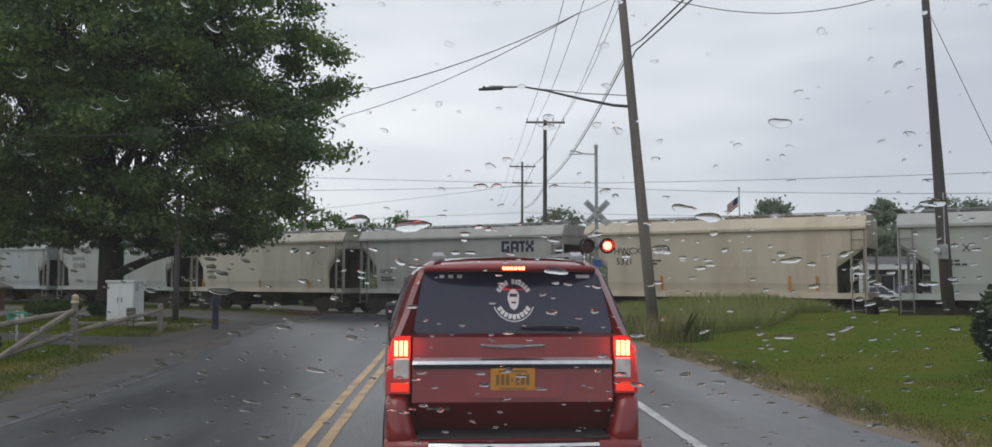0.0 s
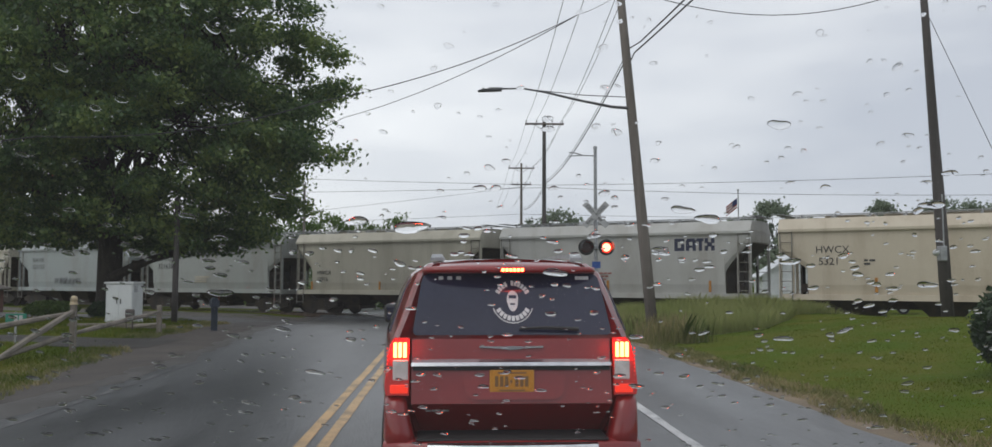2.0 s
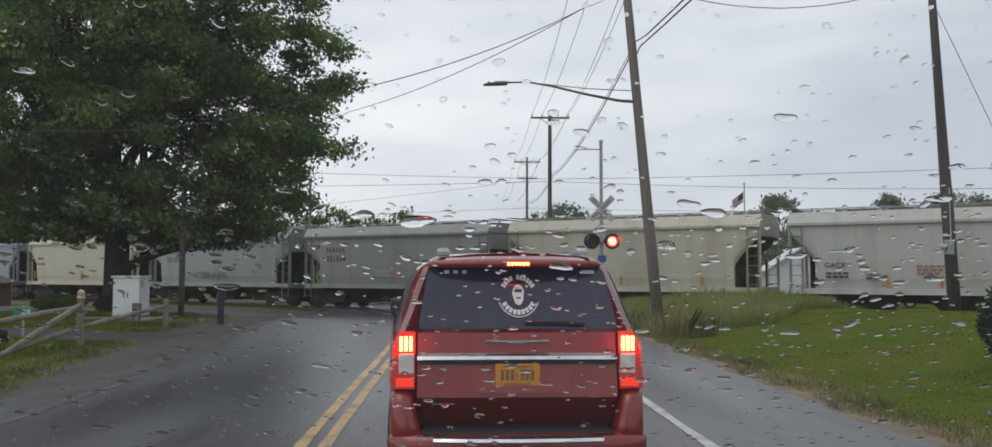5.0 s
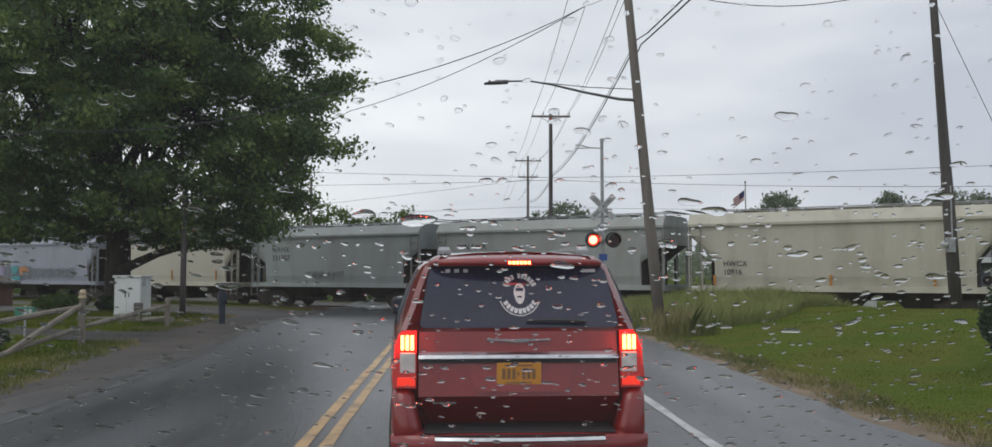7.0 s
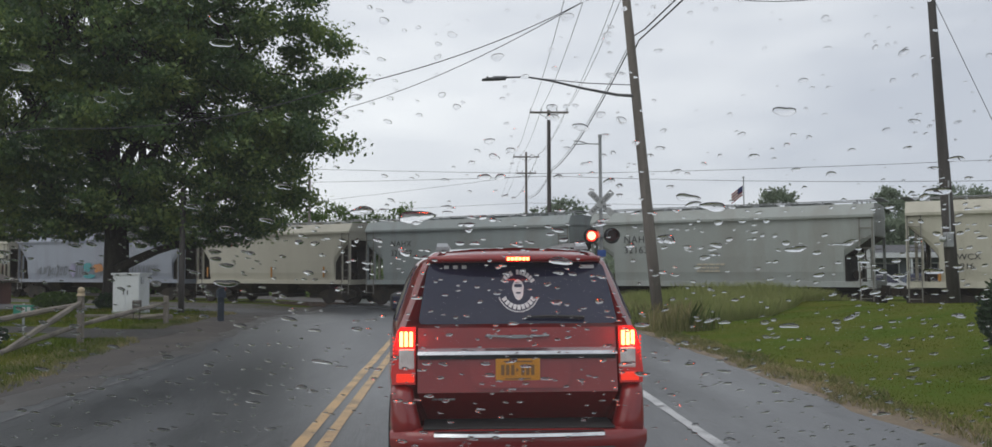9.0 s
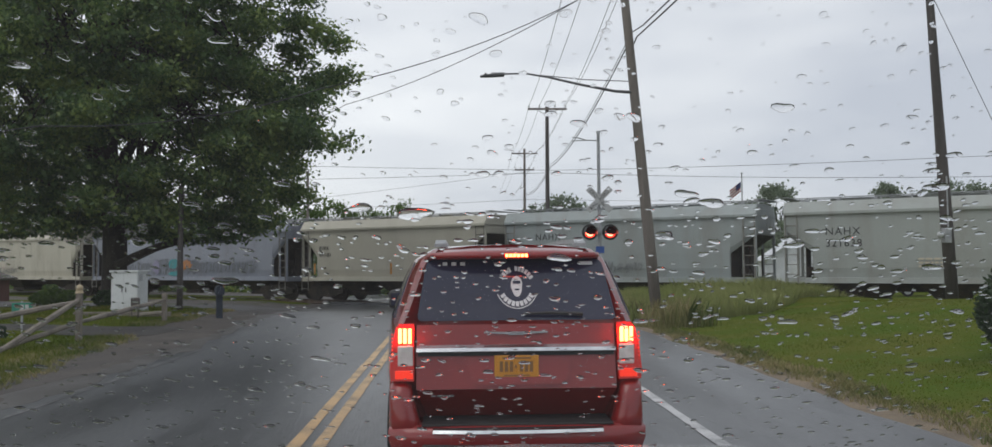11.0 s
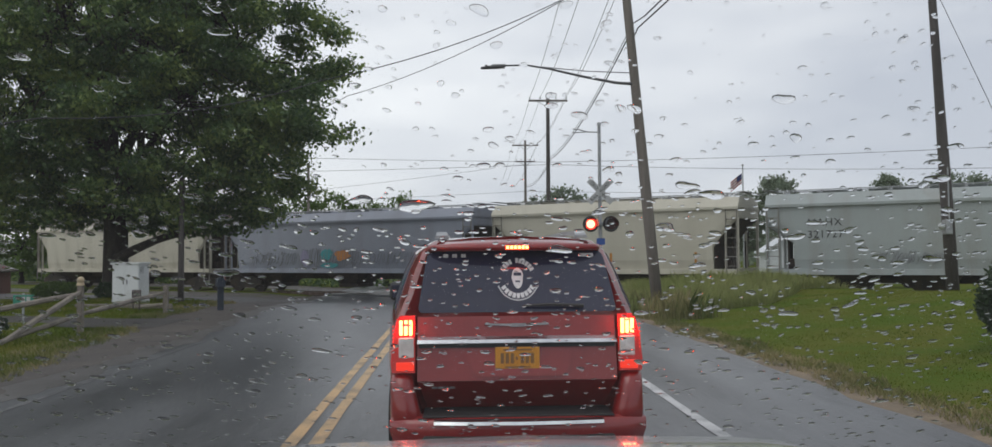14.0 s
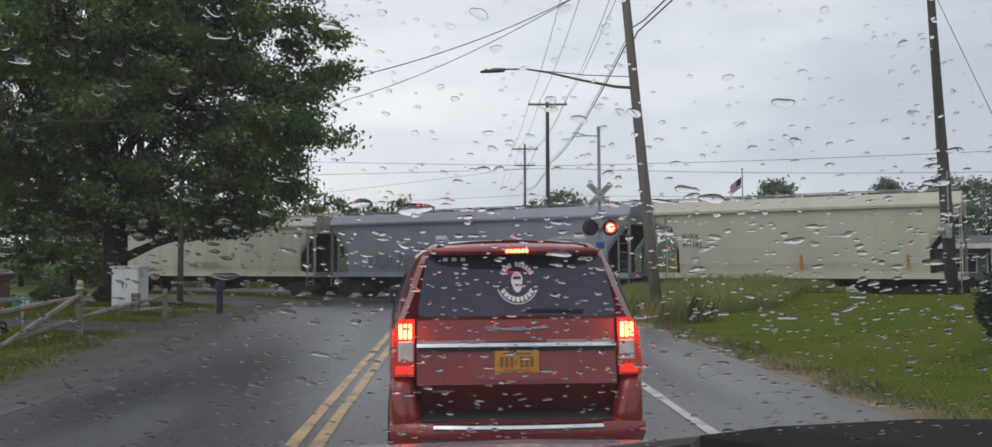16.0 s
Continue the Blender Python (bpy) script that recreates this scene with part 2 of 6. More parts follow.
# ---- the train ----
def rail_paint(name, colour, dirt, weight):
    """Weathered car paint: vertical streaks of grime, wide stains, fine speckle."""
    m = mat(name, colour, 0.62, 0.0, second=tuple(c * weight + d * (1 - weight) for c, d in zip(colour, dirt)), scale=1.6, stretch=(1, 1, 0.16),
            spread=(0.42, 0.72), bump=0.12, bump_scale=6)
    return m


DIRT = (0.20, 0.165, 0.12)
PAINTS = [rail_paint("light_grey_car_paint", (0.400, 0.412, 0.400), DIRT, 0.66),
          rail_paint("tan_car_paint", (0.553, 0.490, 0.388), (0.27, 0.19, 0.12), 0.62),
          rail_paint("pale_grey_car_paint", (0.446, 0.446, 0.427), DIRT, 0.64),
          rail_paint("cream_car_paint", (0.505, 0.481, 0.398), DIRT, 0.64),
          rail_paint("mid_grey_car_paint", (0.345, 0.368, 0.352), DIRT, 0.66),
          rail_paint("cool_grey_car_paint", (0.325, 0.360, 0.360), DIRT, 0.66),
          rail_paint("ivory_car_paint", (0.524, 0.500, 0.417), DIRT, 0.82),
          rail_paint("slate_blue_car_paint", (0.300, 0.325, 0.385), (0.16, 0.14, 0.13), 0.74)]
# Underframe grime; the same dark tone paints shade on the end slopes.
M_UNDER = mat("grimy_and_shaded_steel", (0.035, 0.031, 0.028), 0.8, second=(0.06, 0.045, 0.033), scale=3, bump=0.3, bump_scale=20)
M_LADDER = mat("dull_ladder_steel", (0.25, 0.24, 0.22), 0.7, second=(0.15, 0.135, 0.115), scale=4)
M_WHEEL = mat("rusty_wheel_steel", (0.06, 0.045, 0.038), 0.6, 0.3, second=(0.03, 0.025, 0.022), scale=5)
M_MARK = mat("black_stencil_paint", (0.035, 0.035, 0.04), 0.6, second=(0.07, 0.07, 0.07), scale=9, spread=(0.5, 0.8))
M_MARK_BLUE = mat("navy_stencil_paint", (0.03, 0.035, 0.07), 0.6, second=(0.06, 0.065, 0.10), scale=9, spread=(0.5, 0.8))
M_REFLECT = mat("amber_reflector_tape", (0.55, 0.23, 0.03), 0.5, second=(0.35, 0.17, 0.05), scale=6)
M_GRAFFITI = [mat("teal_spray_paint", (0.05, 0.30, 0.32), 0.6), mat("orange_spray_paint", (0.50, 0.20, 0.05), 0.6),
              mat("lilac_spray_paint", (0.30, 0.28, 0.42), 0.6), mat("faded_dark_spray_paint", (0.13, 0.135, 0.15), 0.7, second=(0.2, 0.21, 0.22), scale=5)]
EAVE, TOP, SILL = 3.72, 4.20, 1.26


def belly(x, kind, half):
    """Height of the shell's underside at x: level between the end slopes, then up to the end wall."""
    t = (abs(x) - half + 1.05) / 1.05
    if t <= 0:
        return SILL
    return 2.12 + 1.2 * t ** 0.8 if kind == "arch" else 2.22 + 0.75 * t


def hopper_car(k, paint, kind, label, L=5.65):
    car = thing("hopper_car", Matrix(), label, "railcar", "train of hopper cars")
    xs = [(L - e) * s for e in [0.1 * i for i in range(11)] + [1.049, 1.052, 1.8, 2.6, 3.6, 4.8] for s in (-1, 1)] + [0.0]
    xs = sorted(set(round(x, 3) for x in xs))
    bm = bmesh.new()
    rings = []
    for x in xs:
        zb = belly(x, kind, L)
        side = [(1.43, zb), (1.505, zb + (EAVE - zb) * 0.15), (1.54, zb + (EAVE - zb) * 0.4), (1.55, zb + (EAVE - zb) * 0.7), (1.55, EAVE)]
        rings.append([(x, -y, z) for y, z in side] + [(x, y, z) for y, z in reversed(side)])
    loft(bm, rings)
    part("shell", bm, paint, car)
    bm = bmesh.new()
    loft(bm, [[(x, -1.65, EAVE - 0.08), (x, -1.65, EAVE + 0.02), (x, -1.36, TOP - 0.05), (x, -0.5, TOP), (x, 0.5, TOP), (x, 1.36, TOP - 0.05), (x, 1.65, EAVE + 0.02), (x, 1.65, EAVE - 0.08)]
              for x in (-L, -2, 2, L)])
    part("roof", bm, paint, car, "sloping roof sheet with a projecting eave")
    bm = bmesh.new()
    for y in (-0.42, 0.42):
        box(bm, -L - 0.25, L + 0.25, y - 0.15, y + 0.15, TOP + 0.13, TOP + 0.15)
    for s in (-1, 1):
        box(bm, s * (L - 0.12), s * (L + 0.22), -1.35, 1.35, TOP + 0.13, TOP + 0.15)
    part("running_board", bm, M_STEEL, car, "grated steel roof walkway")
    post = None
    for i in range(9):
        bm = bmesh.new() if post is None else None
        if bm:
            box(bm, -0.03, 0.03, -0.62, -0.56, 0, 0.15)
            box(bm, -0.03, 0.03, 0.56, 0.62, 0, 0.15)
            box(bm, -0.05, 0.05, -1.3, 1.3, -0.04, 0.02)
            post = part("walkway_bracket", bm, M_STEEL, car)
            o = post
        else:
            o = new("walkway_bracket", post.data)
            o.parent = car
        o.location = (-L + 0.7 + i * (2 * L - 1.4) / 8, 0, TOP)
    for i in range(4):
        bm = bmesh.new()
        box(bm, (L - 1.5) * (-1 + i * 0.51), (L - 1.5) * (-1 + i * 0.51) + 1.8, -0.33, 0.33, TOP, TOP + 0.10, 0.03)
        part("hatch_cover", bm, paint, car)
    for y in (-1.5, 1.5):
        bm = bmesh.new()
        box(bm, -L, L, y - 0.06, y + 0.06, 1.08, 1.27)
        box(bm, -L, L, y - 0.09, y + 0.09, 1.06, 1.09)
        part("side_sill", bm, paint, car, "rolled steel side sill")
    bm = bmesh.new()
    box(bm, -L - 0.3, L + 0.3, -0.2, 0.2, 0.72, 1.10)
    part("centre_sill", bm, M_UNDER, car)
    for s in (-1, 1):
        bm = bmesh.new()
        box(bm, s * (L - 0.12), s * (L + 0.02), -1.5, 1.5, 1.02, 1.27)
        box(bm, s * (L - 1.05), s * (L - 0.1), -1.42, 1.42, 1.20, 1.24)
        part("end_platform", bm, paint, car)
        # Dark sheet laid under the painted slope to colour in its shade.
        bm = bmesh.new()
        ins = [L - 1.04 + 0.1 * i for i in range(11)]
        loft(bm, [[(s * x, -1.40, belly(x, kind, L) - 0.03), (s * x, 1.40, belly(x, kind, L) - 0.03), (s * x, 1.40, belly(x, kind, L) + 0.02), (s * x, -1.40, belly(x, kind, L) + 0.02)] for x in ins])
        box(bm, min(s * (L - 1.06), s * (L - 1.02)), max(s * (L - 1.06), s * (L - 1.02)), -1.40, 1.40, 1.2, 2.3)
        part("slope_shade_sheet", bm, M_UNDER, car, "dark sheet for the shade under the end slope")
        bm = bmesh.new()
        box(bm, min(s * (L - 0.62), s * (L - 0.54)), max(s * (L - 0.62), s * (L - 0.54)), -0.3, 0.3, 1.2, belly(L - 0.6, kind, L))
        part("bolster_web", bm, M_UNDER, car)
        bm = bmesh.new()
        rod(bm, (s * (L - 0.75), -0.5, 1.50), (s * (L - 0.75), 0.55, 1.50), 0.17, n=14)
        rod(bm, (s * (L - 0.4), 0.9, 1.24), (s * (L - 0.4), 0.9, 2.4), 0.035, n=6)
        part("brake_reservoir", bm, M_UNDER, car)
        for y in (-1.5, 1.5):
            bm = bmesh.new()
            box(bm, s * (L - 0.10), s * L, y - 0.06, y + 0.06, 1.2, EAVE)
            part("corner_post", bm, paint, car)
            bm = bmesh.new()
            box(bm, min(s * (L - 0.56), s * (L - 0.50)), max(s * (L - 0.56), s * (L - 0.50)), y - 0.04, y + 0.04, 1.2, belly(L - 0.53, kind, L) + 0.05)
            part("stanchion", bm, paint, car)
            bm = bmesh.new()
            a, b = s * (L - 0.06), s * (L - 0.50)
            for x in (a, b):
                box(bm, min(x - 0.02, x + 0.02), x + 0.02, y * 1.06 - 0.012, y * 1.06 + 0.012, 0.55, EAVE + 0.05)
            for r in range(9):
                rod(bm, (a, y * 1.06, 0.65 + r * 0.37), (b, y * 1.06, 0.65 + r * 0.37), 0.014, n=6)
            part("ladder", bm, M_LADDER, car, "narrow steel grab-iron ladder")
        bm = bmesh.new()
        box(bm, min(s * (L + 0.2), s * (L + 0.62)), max(s * (L + 0.2), s * (L + 0.62)), -0.10, 0.10, 0.72, 1.0, 0.03)
        box(bm, min(s * (L + 0.5), s * (L + 0.68)), max(s * (L + 0.5), s * (L + 0.68)), -0.17, 0.12, 0.70, 1.02, 0.03)
        part("coupler", bm, M_UNDER, car)
    for c in (-(L - 2.9), 0.0, L - 2.9):
        bm = bmesh.new()
        loft(bm, [[(c + sx * w, sy * d, z) for sx, sy in ((-1, -1), (1, -1), (1, 1), (-1, 1))] for w, d, z in ((1.28, 1.4, 1.26), (0.55, 0.62, 0.48), (0.62, 0.66, 0.47), (0.62, 0.66, 0.30))])
        part("hopper_bay", bm, M_UNDER, car)
    for s in (-1, 1):
        truck = new("truck")
        truck.parent, truck.location = car, (s * (L - 1.2), 0, 0)
        for y in (-1.0, 1.0):
            bm = bmesh.new()
            loft(bm, [[(x, y - 0.09, a), (x, y + 0.09, a), (x, y + 0.09, b), (x, y - 0.09, b)] for x, a, b in
                      ((-1.2, 0.40, 0.62), (-0.9, 0.34, 0.72), (-0.5, 0.22, 0.80), (0.5, 0.22, 0.80), (0.9, 0.34, 0.72), (1.2, 0.40, 0.62))])
            for i in range(3):
                rod(bm, (-0.18 + 0.18 * i, y * 1.02, 0.30), (-0.18 + 0.18 * i, y * 1.02, 0.62), 0.075, n=8)
            part("side_frame", bm, M_UNDER, truck)
        bm = bmesh.new()
        box(bm, -0.22, 0.22, -1.05, 1.05, 0.55, 0.82, 0.03)
        part("bolster", bm, M_UNDER, truck)
        for x in (-0.86, 0.86):
            if WHEEL:
                w = new("wheelset", WHEEL[0])
                w.parent = truck
            else:
                bm = bmesh.new()
                rod(bm, (0, -1.05, 0), (0, 1.05, 0), 0.075, n=10)
                for y in (-0.75, 0.75):
                    rod(bm, (0, y - 0.06, 0), (0, y + 0.06, 0), 0.455, n=24)
                    rod(bm, (0, y - 0.075, 0), (0, y + 0.075, 0), 0.15, n=12)
                    for h in range(3):
                        t = h * 2.094
                        rod(bm, (0.28 * math.cos(t), y - 0.07, 0.28 * math.sin(t)), (0.28 * math.cos(t), y + 0.07, 0.28 * math.sin(t)), 0.05, n=6)
                w = part("wheelset", bm, M_WHEEL, truck)
                WHEEL.append(w.data)
            w.location = (x, 0, 0.455)
            WHEELS.append((w, x))
    return car


def stripes(car, xs, z0=1.32, z1=1.78):
    for x in xs:
        bm = bmesh.new()
        box(bm, x - 0.05, x + 0.05, -1.556, -1.53, z0, z1)
        part("reflector", bm, M_REFLECT, car, "amber reflector strip")


def small_bars(car, x, z, rows, width, material, seed):
    """Data stencils too small to read."""
    r = random.Random(seed)
    bm = bmesh.new()
    for i in range(rows):
        a = x
        while a < x + width * r.uniform(0.7, 1.0):
            w = r.uniform(0.08, 0.22)
            box(bm, a, a + w, -1.562, -1.54, z - i * 0.13, z - i * 0.13 + 0.07)
            a += w + 0.05
    part("stencil", bm, material, car, "small illegible stencilled data")


def face(x, z, y=-1.556):
    return pose(x, y, z, 90, 0, 0)


WHEEL, WHEELS, CARS = [], [], []
SPECS = [(0, "diagonal", "light grey covered hopper car on the rails"), (1, "diagonal", "tan covered hopper car with rust streaks on its sides"),
         (2, "arch", "pale grey covered hopper car with a large dark logo"), (3, "arch", "cream covered hopper car with arched end openings"),
         (4, "diagonal", "mid grey covered hopper car with black stencilled numbers"), (5, "diagonal", "cool grey covered hopper car with faint scrawled graffiti"),
         (6, "arch", "ivory covered hopper car with amber reflector strips"), (7, "arch", "slate blue covered hopper car with bright graffiti"),
         (3, "arch", "cream covered hopper car with dirty lower sides")]
for k, (p, kind, label) in enumerate(SPECS):
    CARS.append(hopper_car(k, PAINTS[p], kind, label, 8.2 if k >= 7 else 5.65))


def block_logo(car, x, z):
    """Four heavy block shapes in a row, in the dark blue of the car's big logo."""
    shapes = [[(0, 0, 0.14, 0.5), (0.14, 0.37, 0.42, 0.5), (0.14, 0, 0.42, 0.13), (0.28, 0.13, 0.42, 0.28)],
              [(0.48, 0, 0.62, 0.42), (0.76, 0, 0.90, 0.42), (0.52, 0.36, 0.86, 0.5), (0.62, 0.12, 0.76, 0.22)],
              [(0.90, 0.37, 1.22, 0.5), (1.02, 0, 1.15, 0.37)], [(1.26, 0.0, 1.40, 0.2), (1.52, 0.0, 1.66, 0.2), (1.26, 0.3, 1.40, 0.5), (1.52, 0.3, 1.66, 0.5), (1.36, 0.16, 1.56, 0.34)]]
    for s in shapes:
        bm = bmesh.new()
        for a, b, c, d in s:
            box(bm, x + a, x + c, -1.560, -1.54, z + b, z + d)
        part("logo_block", bm, M_MARK_BLUE, car, "dark blue block of a logo")


lettering("reporting_mark", "HWCX", 0.38, face(-4.3, 2.82), M_MARK, CARS[1])
lettering("car_number", "5321", 0.38, face(-4.2, 2.38), M_MARK, CARS[1])
block_logo(CARS[2], 2.55, 2.98)
lettering("reporting_mark", "GACX", 0.27, face(-4.35, 2.05), M_MARK, CARS[2])
small_bars(CARS[2], -4.3, 1.8, 2, 0.8, M_MARK, 1)
small_bars(CARS[2], -1.2, 2.05, 3, 1.0, mat("faded_red_stencil", (0.30, 0.12, 0.10), 0.6), 2)
small_bars(CARS[2], -2.9, 1.75, 2, 0.3, M_MARK, 4)
stripes(CARS[2], (-2.2, -0.4, 1.5, 4.0))
lettering("reporting_mark", "HWCX", 0.30, face(-4.25, 2.05), M_MARK, CARS[3])
lettering("car_number", "10916", 0.30, face(-4.25, 1.72), M_MARK, CARS[3])
stripes(CARS[3], (-4.6, -0.2, 3.3), 1.3, 1.7)
lettering("reporting_mark", "NAHX", 0.40, face(-4.15, 2.86), M_MARK, CARS[4], spacing=1.15)
lettering("car_number", "321638", 0.40, face(-4.15, 2.42), M_MARK, CARS[4], spacing=1.1)
small_bars(CARS[4], -1.0, 1.9, 3, 1.2, PAINTS[1], 5)
lettering("reporting_mark", "NAHX", 0.40, face(-4.1, 2.9), M_MARK, CARS[5], spacing=1.15)
lettering("car_number", "321727", 0.40, face(-4.1, 2.45), M_MARK, CARS[5], spacing=1.1)
lettering("reporting_mark", "RVRX", 0.27, face(-4.45, 2.65), M_MARK, CARS[6])
lettering("car_number", "491183", 0.27, face(-4.45, 2.3), M_MARK, CARS[6])
stripes(CARS[6], (-4.75, 3.9, 0.2), 1.4, 1.95)
small_bars(CARS[0], -4.3, 2.4, 2, 0.9, M_MARK, 7)
lettering("reporting_mark", "X", 0.4, face(-3.6, 2.75), M_MARK, CARS[0])
small_bars(CARS[1], -2.6, 2.5, 2, 0.35, M_MARK, 9)
stripes(CARS[1], (2.9, 3.9, -2.2), 1.35, 1.9)


def scrawl(car, x0, x1, z0, z1, seed, material, loops=7, w=0.025):
    """A hand-sprayed looping line on the car's side."""
    r = random.Random(seed)
    bm = bmesh.new()
    for i in range(loops):
        cx, cz = x0 + (x1 - x0) * (i + 0.5) / loops, (z0 + z1) / 2
        rx, rz, ph = (x1 - x0) / loops * r.uniform(0.35, 0.75), (z1 - z0) / 2 * r.uniform(0.5, 1.0), r.uniform(0, 6)
        end = r.uniform(3.5, 6.0)
        pts = [(cx + rx * math.cos(ph + end * j / 12), cz + rz * math.sin(ph + 1.3 * end * j / 12)) for j in range(13)]
        a = [bm.verts.new((x, -1.558, z + w)) for x, z in pts]
        b = [bm.verts.new((x + w, -1.558, z - w)) for x, z in pts]
        c = [bm.verts.new((x + w, -1.545, z - w)) for x, z in pts]
        for j in range(12):
            bm.faces.new((a[j], a[j + 1], b[j + 1], b[j]))
            bm.faces.new((b[j], b[j + 1], c[j + 1], c[j]))
    part("graffiti", bm, material, car, "sprayed graffiti scrawl")


def blob(car, x, z, rx, rz, material, seed):
    r = random.Random(seed)
    bm = bmesh.new()
    n = 18
    ring = [(x + rx * (1 + r.uniform(-0.25, 0.2)) * math.cos(2 * math.pi * i / n), z + rz * (1 + r.uniform(-0.25, 0.2)) * math.sin(2 * math.pi * i / n)) for i in range(n)]
    loft(bm, [[(a, -1.545, c) for a, c in ring], [(a, -1.557, c) for a, c in ring]])
    part("graffiti", bm, material, car, "sprayed graffiti fill")


scrawl(CARS[5], -1.7, -0.4, 1.5, 1.95, 3, M_GRAFFITI[3], 9, 0.014)
scrawl(CARS[5], -0.2, 0.9, 1.55, 1.9, 13, M_GRAFFITI[3], 8, 0.012)
scrawl(CARS[5], -1.0, 0.4, 1.45, 1.75, 14, M_GRAFFITI[3], 10, 0.010)
scrawl(CARS[7], -6.0, -2.6, 1.4, 2.2, 4, M_GRAFFITI[3], 14, 0.02)
scrawl(CARS[7], -2.4, 1.2, 1.35, 2.35, 24, M_GRAFFITI[3], 17, 0.018)
scrawl(CARS[7], 1.0, 6.0, 1.4, 2.2, 25, M_GRAFFITI[3], 24, 0.016)
scrawl(CARS[7], 1.8, 6.0, 1.45, 2.2, 6, PAINTS[7], 16, 0.02)
blob(CARS[7], -0.7, 2.0, 0.42, 0.32, M_GRAFFITI[0], 1)
blob(CARS[7], 0.35, 1.95, 0.5, 0.28, M_GRAFFITI[1], 2)
blob(CARS[7], -2.2, 1.85, 0.28, 0.42, M_GRAFFITI[2], 3)
blob(CARS[7], -0.55, 1.45, 0.6, 0.14, M_GRAFFITI[0], 5)
scrawl(CARS[8], -1.0, 1.2, 1.45, 1.9, 11, M_GRAFFITI[3], 12, 0.012)

# ---- track and crossing ----
def along(u, side, z):
    p = TRACK_A + TRACK_D * u + TRACK_N * side
    return Vector((p.x, p.y, z))


TRACK = pose(TRACK_A.x, TRACK_A.y, RAIL_Z, 0, 0, TRACK_TURN)
M_BALLAST = mat("grey_ballast", (0.20, 0.19, 0.18), 0.9, second=(0.10, 0.095, 0.09), scale=6, bump=1.0, bump_scale=14)
M_RAIL = mat("worn_rail_steel", (0.18, 0.14, 0.12), 0.45, 0.7, second=(0.12, 0.08, 0.06), scale=3)
M_TIE = mat("creosoted_timber", (0.05, 0.04, 0.033), 0.85, second=(0.08, 0.065, 0.05), scale=3)
bm = bmesh.new()
loft(bm, [[(x, -2.9, -0.36), (x, -1.9, -0.165), (x, 1.9, -0.165), (x, 2.9, -0.36)] for x in (-130, -40, 0, 40, 130)], close=False)
track_bed = tagged(part("track_bed", bm, M_BALLAST), "grey crushed stone track bed", "track", kind="structure")
track_bed.matrix_world = TRACK
for y in (-0.75, 0.75):
    bm = bmesh.new()
    loft(bm, [[(x, y - 0.035, 0), (x, y + 0.035, 0), (x, y + 0.035, -0.04), (x, y + 0.01, -0.05), (x, y + 0.01, -0.13), (x, y + 0.07, -0.15), (x, y - 0.07, -0.15), (x, y - 0.01, -0.13), (x, y - 0.01, -0.05), (x, y - 0.035, -0.04)] for x in (-130, 130)])
    o = tagged(part("rail", bm, M_RAIL), "worn steel running rail", "rail", kind="structure")
    o.matrix_world = TRACK
bm = bmesh.new()
box(bm, -0.11, 0.11, -1.3, 1.3, -0.20, -0.148)
tie_mesh = part("sleeper", bm, M_TIE, track_bed)
tie_mesh.location = (-40, 0, 0)
for i in range(1, 160):
    o = new("sleeper", tie_mesh.data)
    o.parent, o.location = track_bed, (-40 + 0.55 * i, 0, 0)
# Timber and rubber panels that carry the road over the rails.
for y0, y1 in ((-1.75, -0.86), (-0.62, 0.62), (0.86, 1.75)):
    bm = bmesh.new()
    for i in range(6):
        box(bm, 10.0 + i * 2.6, 12.58 + i * 2.6, y0, y1, -0.16, -0.01, 0.01)
    o = tagged(part("crossing_panel", bm, M_ASPHALT), "dark rubber crossing panel between the rails", "crossing panel", kind="structure")
    o.matrix_world = TRACK

# ---- crossing signal ----
M_SIGN = mat("weathered_white_sign", (0.48, 0.49, 0.50), 0.5, second=(0.38, 0.38, 0.38), scale=6)
M_LENS_ON = mat("lit_red_lens", (0.6, 0.05, 0.03), 0.3, emit=(1.0, 0.16, 0.09), power=9.0)
M_LENS_RIM = mat("red_lens_rim", (0.6, 0.03, 0.02), 0.3, emit=(1.0, 0.03, 0.01), power=1.6)
M_LENS_OFF = mat("dark_red_glass", (0.05, 0.008, 0.008), 0.25)
sig = thing("crossing_signal", pose(5.42, 33.07, ground_z(5.42, 33.07) - 0.02, 0, 0, 0), "galvanised railroad crossing signal mast with flashing red lamps", "crossing signal")
ZB = ground_z(5.42, 33.07) - 0.02
bm = bmesh.new()
rod(bm, (0, 0, 0.25), (0, 0, 6.5 - ZB), 0.075, 0.06, 14)
rod(bm, (0, 0, 6.46 - ZB), (0, 0, 6.56 - ZB), 0.085, 0.07, 14)
part("mast", bm, M_STEEL, sig)
bm = bmesh.new()
loft(bm, [[(sx * w, sy * w, z) for sx, sy in ((-1, -1), (1, -1), (1, 1), (-1, 1))] for w, z in ((0.33, 0), (0.33, 0.05), (0.14, 0.28), (0.12, 0.42))])
part("base", bm, M_STEEL, sig)
bm = bmesh.new()
tube(bm, [(0, 0, 6.20 - ZB), (-0.45, 0, 6.21 - ZB), (-0.75, 0, 6.30 - ZB), (-0.98, 0.1, 6.34 - ZB)], 0.022, 6)
tube(bm, [(-0.45, 0, 6.21 - ZB), (-0.8, -0.2, 6.17 - ZB), (-1.05, -0.3, 6.14 - ZB)], 0.02, 6)
part("bracket_arm", bm, M_STEEL, sig)
